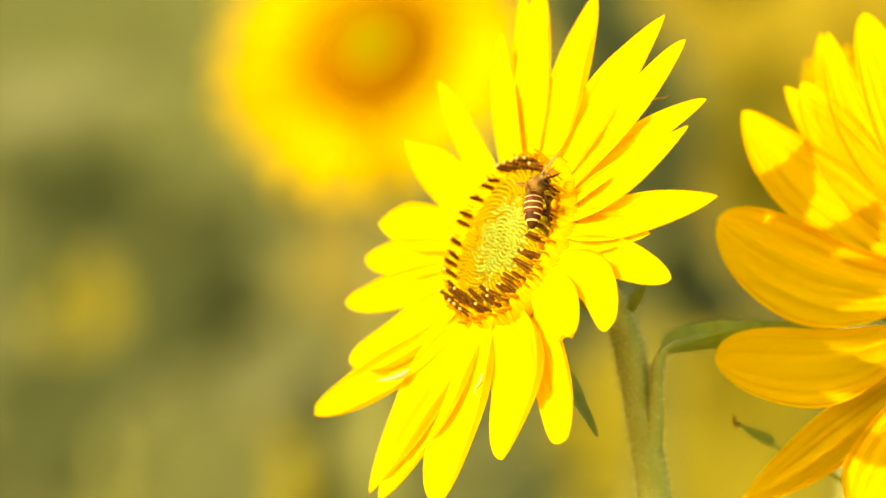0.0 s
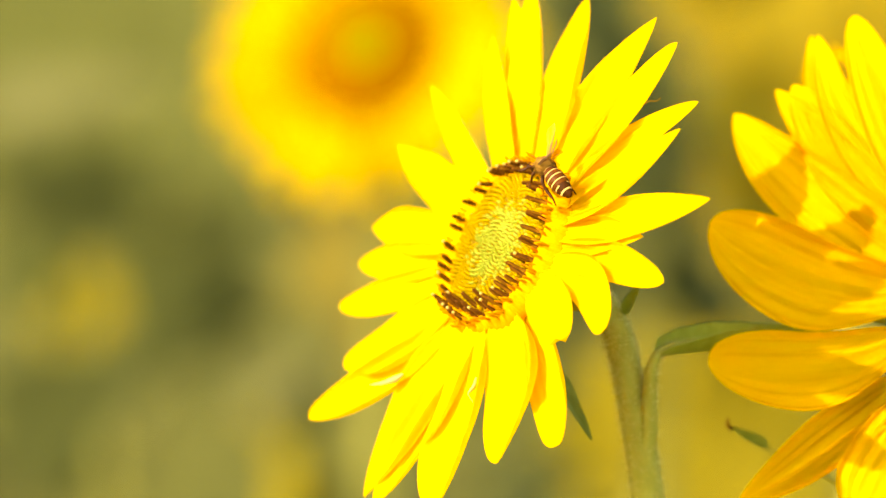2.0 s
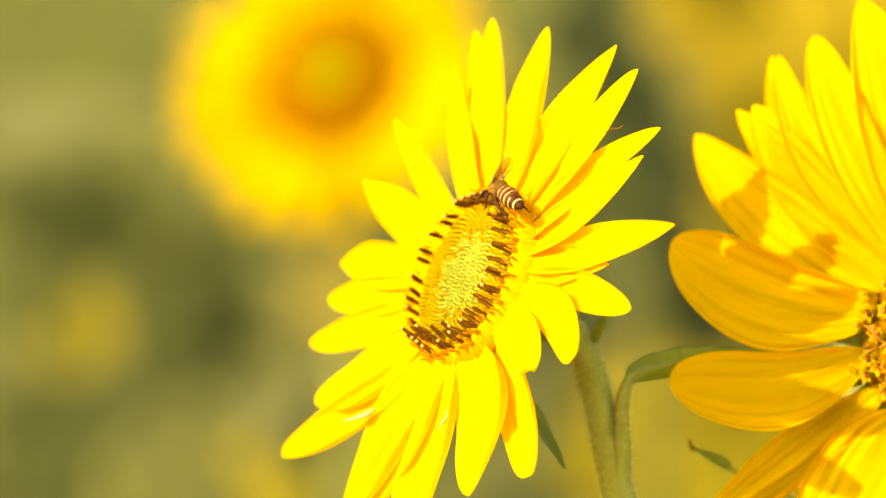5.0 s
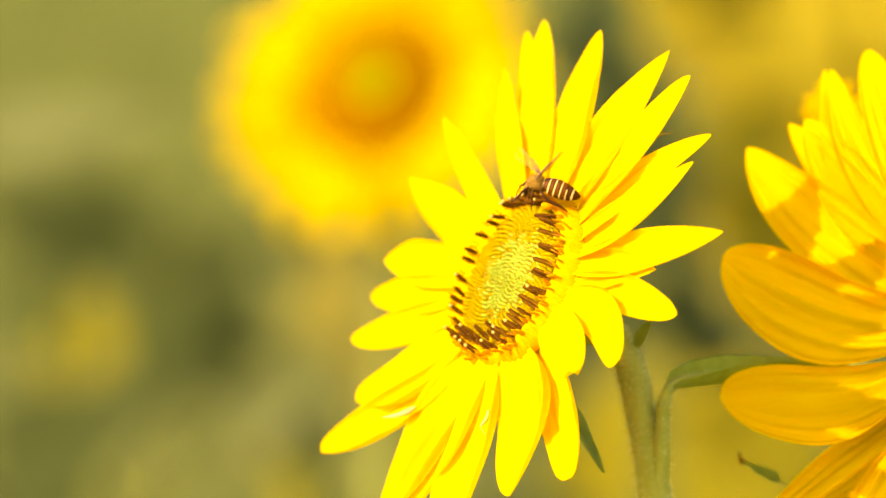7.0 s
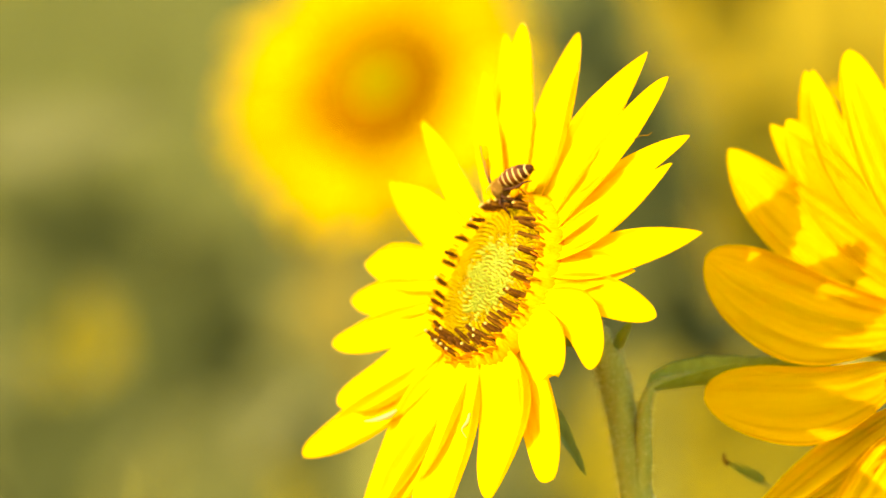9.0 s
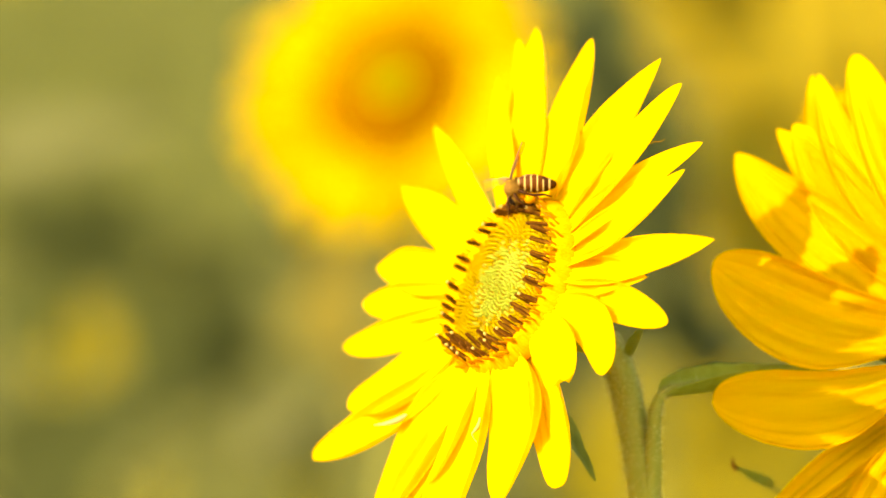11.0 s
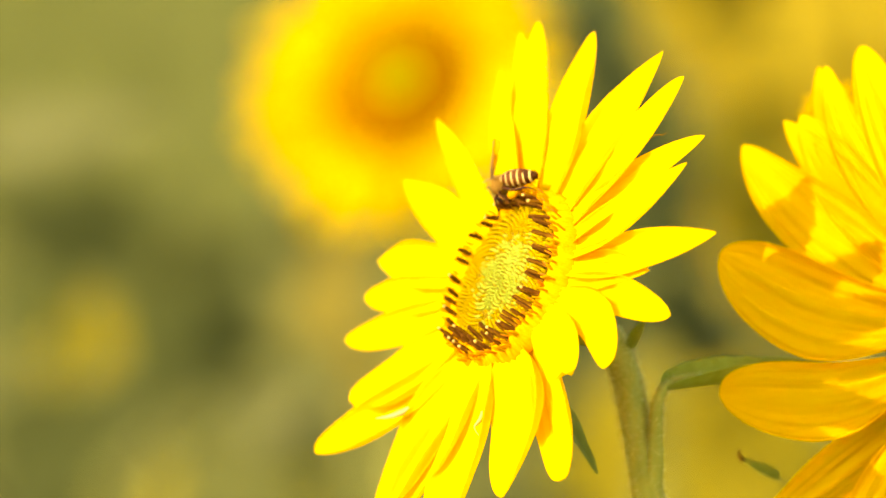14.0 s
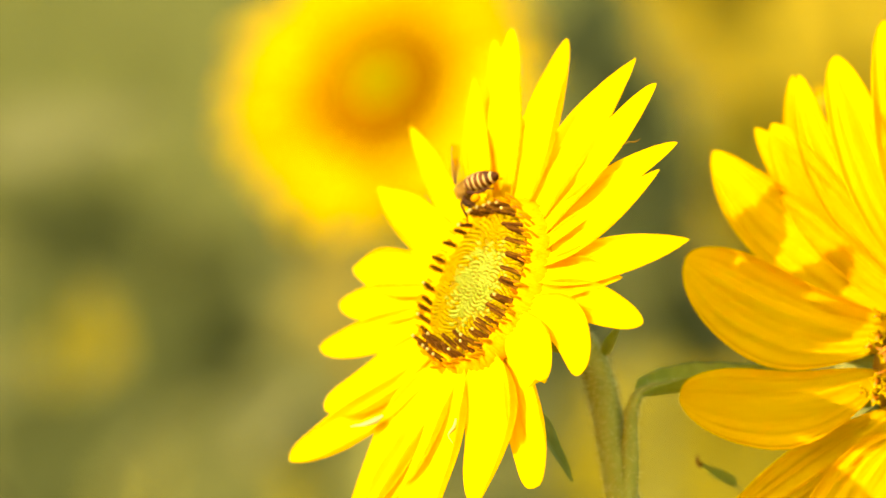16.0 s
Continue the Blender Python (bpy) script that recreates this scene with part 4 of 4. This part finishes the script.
# ---- what moves ----
# sway in the breeze: seconds, shift right and down in eighths of a millimetre, lean in degrees
SWAY = [(0, -0.9, 0.8, -0.15), (0.2, -19.1, 0.8, -0.51), (0.3, -26.2, 1.8, -0.58), (0.5, -25.4, 1.2, -0.52), (0.7, -24.5, 7, -0.62), (0.8, -22.6, 7.1, -0.66),
        (1, -46.7, 15.3, -0.8), (1.2, -18.3, 4.6, -0.47), (1.3, 15.9, 1.2, -0.08), (1.5, 16.2, 0.5, 0.02), (1.7, -41.4, 8.2, -0.67), (1.8, -45.7, 10.5, -0.73),
        (2, -13.3, 7.2, -0.46), (2.2, 30.9, 2.1, 0.11), (2.3, 14, 3, -0.08), (2.5, -34.7, 11.9, -0.78), (2.7, -20.1, 6.5, -0.48), (2.8, 9.3, 2.3, -0.09), (3, 18.4, 1.6, -0.09),
        (3.2, -54.2, 10.8, -1.01), (3.3, -80.7, 15.1, -1.33), (3.5, -32.8, 12.9, -1.02), (3.7, 14.3, 3.5, -0.12), (3.8, -32.6, 9.3, -0.7)]
SWAY += [(4, -106.5, 20.4, -1.67), (4.2, -61.5, 12.3, -0.97), (4.3, 4, 3, -0.06), (4.5, -4, 2.4, -0.23), (4.7, -157.3, 24.1, -2.64), (4.8, -197, 27.5, -3.34),
        (5, -71.3, 19.7, -2.18), (5.2, 18.1, -0.3, 0.05), (5.6, -29.5, 4.2, -0.7), (6.1, 10.6, 1.8, -0.13), (6.6, -39.3, 6.4, -0.96), (7, 8.8, 3.9, -0.38),
        (7.3, 3.8, 3.8, -0.54), (7.5, 11.5, -0.1, 0.01), (7.7, -50.9, 3.7, -1.07), (7.8, -49.1, 3.8, -1.08), (8, -1.6, 3.6, -0.45), (8.2, 24, 1.5, 0.13),
        (8.3, -0.2, 2.2, -0.31), (8.5, -45.6, 4.6, -1.02), (8.7, -15.2, 1.6, -0.79), (9.2, -35.1, 3.3, -0.93), (9.7, 5, 1, -0.31), (10.3, -24.9, 2.6, -0.69)]
SWAY += [(10.8, -30.7, 0.3, -0.65), (11, -6.1, 2.1, -0.36), (11.2, 12, 0.7, -0.28), (11.5, -12.9, 0.2, -0.63), (11.8, 15, 0.1, -0.17), (12, 19, 1.5, -0.12),
        (12.2, 5.1, 1.4, -0.43), (12.5, 14.2, 3.6, -0.47), (12.7, 28.7, 2.1, -0.07), (13, -7.5, 2.5, -0.26), (13.3, 9.2, 3.4, -0.08), (13.5, 1.9, 5.9, -0.13),
        (13.7, -9.9, 4.7, -0.43), (14, -2.4, 3.9, -0.39), (14.2, -13.1, 7.1, -0.43), (14.3, -33.4, 10.9, -0.6), (14.5, -55, 17.2, -0.92), (14.7, -48.1, 8.2, -0.75),
        (14.8, -23.1, 3.9, -0.4), (15, -11.2, 0.5, -0.26), (15.2, -11.9, 2.9, -0.31), (15.3, -22.8, 6.1, -0.46), (15.5, -24.5, 12.6, -0.63), (15.7, -20.6, 10.4, -0.53)]
SWAY += [(15.8, -18.7, 10.3, -0.52), (16, -48.9, 15.1, -0.6)]
SWAY_TWO = [(0, -5.9, 19.2, 1.19), (0.3, -22.2, 15.1, 0.63), (0.5, -29.1, 10.7, 0.39), (0.8, -36.2, 20.9, 0.62), (1, -57.4, 26.7, 0.97), (1.3, 6, 18, 0.97),
        (1.5, 21, 14.2, 0.67), (1.8, -60.8, 23.2, 0.93), (2, -19.3, 21.3, 0.7), (2.2, 44.7, 16, 0.48), (2.5, -38.3, 21.6, 0.65), (2.8, 9.1, 18.7, 0.7), (3, 22, 18.1, 0.54),
        (3.3, -114.9, 32.8, 1.47), (3.5, -37.2, 24.7, 0.96), (3.7, 7.5, 22.7, 1), (4, -134.5, 30.8, 2), (4.3, -3.2, 13, 0.94), (4.5, -18.3, 9.8, 0.56), (4.8, -225, 20, 1),
        (5, -90.1, 11.9, 0.53), (5.2, 2.1, 15.4, 0.58), (5.6, -40.6, 19.3, 0.67), (6.1, 6.7, 18.4, 0.78)]
SWAY_TWO += [(6.6, -50, 23.5, 0.89), (7, 3.3, 22.4, 0.98), (7.3, -8.5, 23.1, 1.35), (7.5, 18.1, 17, 0.66), (7.8, -56.8, 19.1, 0.69), (8, 3.2, 13.8, 0.11),
        (8.2, 31.1, 9, -0.17), (8.5, -48.8, 1.2, -0.19), (8.7, -13.7, 11.4, 0.28), (9.2, -41, 14, 0.48), (9.7, 4.7, 10.7, 0.38), (10.3, -31.7, 11, 0.25),
        (10.8, -37, 3.6, 0.15), (11, -12.3, 10.3, 0.15), (11.2, 15.8, 5.7, -0.04), (11.5, -10.1, -0.7, -0.38), (11.8, 16.8, 6.1, -0.06), (12, 28.4, 11, 0.09),
        (12.3, 2.9, 8.8, 0.11), (12.5, 26.6, 6.7, -0.04), (12.7, 31.5, 8, -0.04), (13, -4.3, 8.9, 0.36), (13.3, 13.9, 13.8, 0.56), (13.5, -0.4, 20.4, 0.72)]
SWAY_TWO += [(13.8, -6.1, 13.2, 0.37), (14, 0, 9.3, 0.17), (14.3, -41.6, 22.7, 1.62), (14.5, -91, 44.2, 3.79), (14.7, -91.8, 36.6, 2.91), (15, -16.5, 17.1, 1.39),
        (15.3, -33.5, 21.7, 1.42), (15.5, -27.8, 25.1, 1.38), (15.8, -33.4, 26.2, 1.52), (16, -70.4, 35.2, 2.44)]
SWAY_FAR = [(0, 0, 0), (0.5, -5, 0), (1, -7, 0), (1.5, -12, 4), (2, -11, 0), (2.5, 0, 2), (3, 28, 3), (3.3, -30, 10), (3.5, -50, 14), (4, -29, 9), (4.5, 39, -9), (4.8, -78, 2), (5, -74, 5),
            (5.2, 10, 4), (6.2, 0, 3), (7.3, 10, 3), (7.5, 26, 3), (8, -19, 2), (8.5, 25, 0), (8.7, 10, 0), (9.7, 20, -6), (10.8, 25, -10), (11, 35, -10), (12, 62, -13), (12.5, 58, -10),
            (13.5, 53, -5), (14.5, 40, -3), (15, 32, -2), (16, 13, 0)]


def swung(pivot, right, down, lean, scale=0.000125):
    """The world's turn that shifts and leans what hangs at the pivot, across the line of sight."""
    shift = TURN.to_3x3() @ Vector((right, -down, 0)) * scale
    axis = TURN.to_3x3() @ Vector((0, 0, 1))
    return Matrix.Translation(pivot + shift) @ Matrix.Rotation(radians(-lean), 4, axis) @ Matrix.Translation(-pivot)


def sway_at(t):
    ts = [r[0] for r in SWAY]
    return [float(np.interp(t, ts, [r[k] for r in SWAY])) for k in (1, 2, 3)]


def bee_at(x, y, height, way, up):
    """The bee's pose over the resting head: millimetres right and up of its centre, height over the disc's plane."""
    z = (height - NORMAL.x * x - NORMAL.y * y) / NORMAL.z
    f = Vector(way).normalized()
    u = (Vector(up) - f * f.dot(Vector(up))).normalized()
    turn = Matrix((f, u.cross(f), u)).transposed().to_4x4()
    return Matrix.Translation(HEAD + TURN.to_3x3() @ mm(x, y, z)) @ TURN @ turn


STEPS = [(0, bee_at(5.8, 9.5, 7, (0.1, 0.9, -0.42), (-0.5, 0.3, 0.8))),
         (0.5, bee_at(6.4, 10.1, 7, (0.1, 0.9, -0.42), (-0.45, 0.3, 0.8))),
         (1, bee_at(7.6, 13.2, 7, (0.0, 0.97, -0.2), (-0.1, 0.1, 1))),
         (1.5, bee_at(10.2, 13.4, 6.5, (-0.31, 0.84, -0.4), (0.1, 0.3, 1))),
         (2, bee_at(11, 15.3, 6.5, (-0.56, 0.64, -0.48), (0.1, 0.5, 0.9))),
         (2.5, bee_at(10.6, 15.6, 6.5, (-0.6, 0.64, -0.4), (0.1, 0.5, 0.9))),
         (3, bee_at(10.5, 16.3, 6.5, (-0.72, 0.6, -0.25), (0.2, 0.65, 0.75))),
         (3.5, bee_at(10.4, 16, 6.5, (-0.93, 0.3, 0), (0.1, 0.7, 0.7))),
         (4, bee_at(10.2, 17.0, 6.5, (-0.86, 0.46, -0.1), (0.15, 0.7, 0.7))),
         (4.5, bee_at(9.6, 17.6, 6.5, (-0.7, 0.5, -0.4), (0.1, 0.5, 0.85))),
         (5, bee_at(8.7, 18.0, 6.5, (-0.5, 0.42, -0.75), (0.2, 0.55, 0.8))),
         (6.2, bee_at(8.0, 19.8, 6.5, (-0.9, 0.35, -0.1), (0.1, 0.7, 0.7))),
         (7.5, bee_at(7.6, 20.0, 6.5, (-0.9, 0.33, -0.1), (0, 0.85, 0.5))),
         (8, bee_at(6.0, 21.2, 6.5, (-0.95, -0.1, -0.15), (-0.2, 0.9, 0.35))),
         (8.5, bee_at(2.7, 21.3, 6.5, (-0.6, -0.55, -0.5), (-0.6, 0.65, 0.3))),
         (9.7, bee_at(3.6, 22.2, 6.5, (-0.85, -0.2, -0.2), (-0.3, 0.85, 0.3))),
         (11, bee_at(4.2, 22.3, 6.5, (-0.96, -0.02, -0.05), (-0.15, 0.9, 0.35))),
         (11.5, bee_at(3.2, 21.7, 6.5, (-0.96, 0.0, 0.0), (-0.15, 0.9, 0.35))),
         (12, bee_at(0.3, 21.0, 6.5, (-0.98, 0.04, 0.1), (-0.1, 0.93, 0.33))),
         (13, bee_at(0.6, 21.3, 6.5, (-0.8, -0.25, -0.4), (-0.35, 0.85, 0.3))),
         (14, bee_at(0.2, 21.7, 6.5, (-0.84, -0.18, -0.35), (-0.3, 0.85, 0.3))),
         (14.5, bee_at(-0.7, 21.8, 6.5, (-0.9, -0.1, -0.3), (-0.25, 0.88, 0.3))),
         (15, bee_at(-1.4, 21.8, 6.5, (-0.78, -0.28, -0.4), (-0.35, 0.8, 0.3))),
         (16, bee_at(-2.0, 22.5, 6.5, (-0.75, -0.28, -0.45), (-0.3, 0.85, 0.3)))]


def step_at(t):
    for (a, m), (b, n) in zip(STEPS, STEPS[1:]):
        if t <= b:
            return m.lerp(n, max(0.0, (t - a) / (b - a)))
    return STEPS[-1][1]


# how far the bee bows at the waist, in degrees
BOW = [(0, 0), (5, 0), (7.5, 12), (8, 24), (8.5, 42), (9.7, 36), (11, 36), (12, 38), (13, 38), (14, 36), (15, 38), (16, 36)]


def bow_at(t, back=1):
    """The turn of the forebody about the waist, or back from it."""
    a = float(np.interp(t, [r[0] for r in BOW], [r[1] for r in BOW]))
    joint = Matrix.Translation(mm(0.7, 0, -0.1))
    return joint @ Matrix.Rotation(radians(back * a), 4, "Y") @ joint.inverted()


def motions():
    rest, rest2, rest3 = Matrix.Translation(base_main), Matrix.Translation(base2), Matrix.Translation(behind.location)
    walk(flower, [(t, swung(HEAD, a, b, c) @ rest) for t, a, b, c in SWAY])
    walk(flower2, [(t, swung(HEAD2, a, b, c, 0.0001227) @ rest2) for t, a, b, c in SWAY_TWO])
    far_head = sighted(*FAR_HEAD)
    walk(behind, [(t, swung(far_head, a, b, 0.012 * a, 0.000301) @ rest3) for t, a, b in SWAY_FAR])
    times = sorted({r[0] for r in SWAY} | {r[0] for r in STEPS})
    walk(bee, [(t, swung(HEAD, *sway_at(t)) @ step_at(t) @ bow_at(t)) for t in times])
    walk(abdomen, [(t, bow_at(t, -1)) for t, a in BOW])
    for leg in hind_legs:
        walk(leg, [(t, bow_at(t, -0.75)) for t, a in BOW])
    for s, m, wing in wings:
        if s > 0:
            walk(wing, [(t, bow_at(t, -0.8) @ m) for t, a in BOW])


motions()
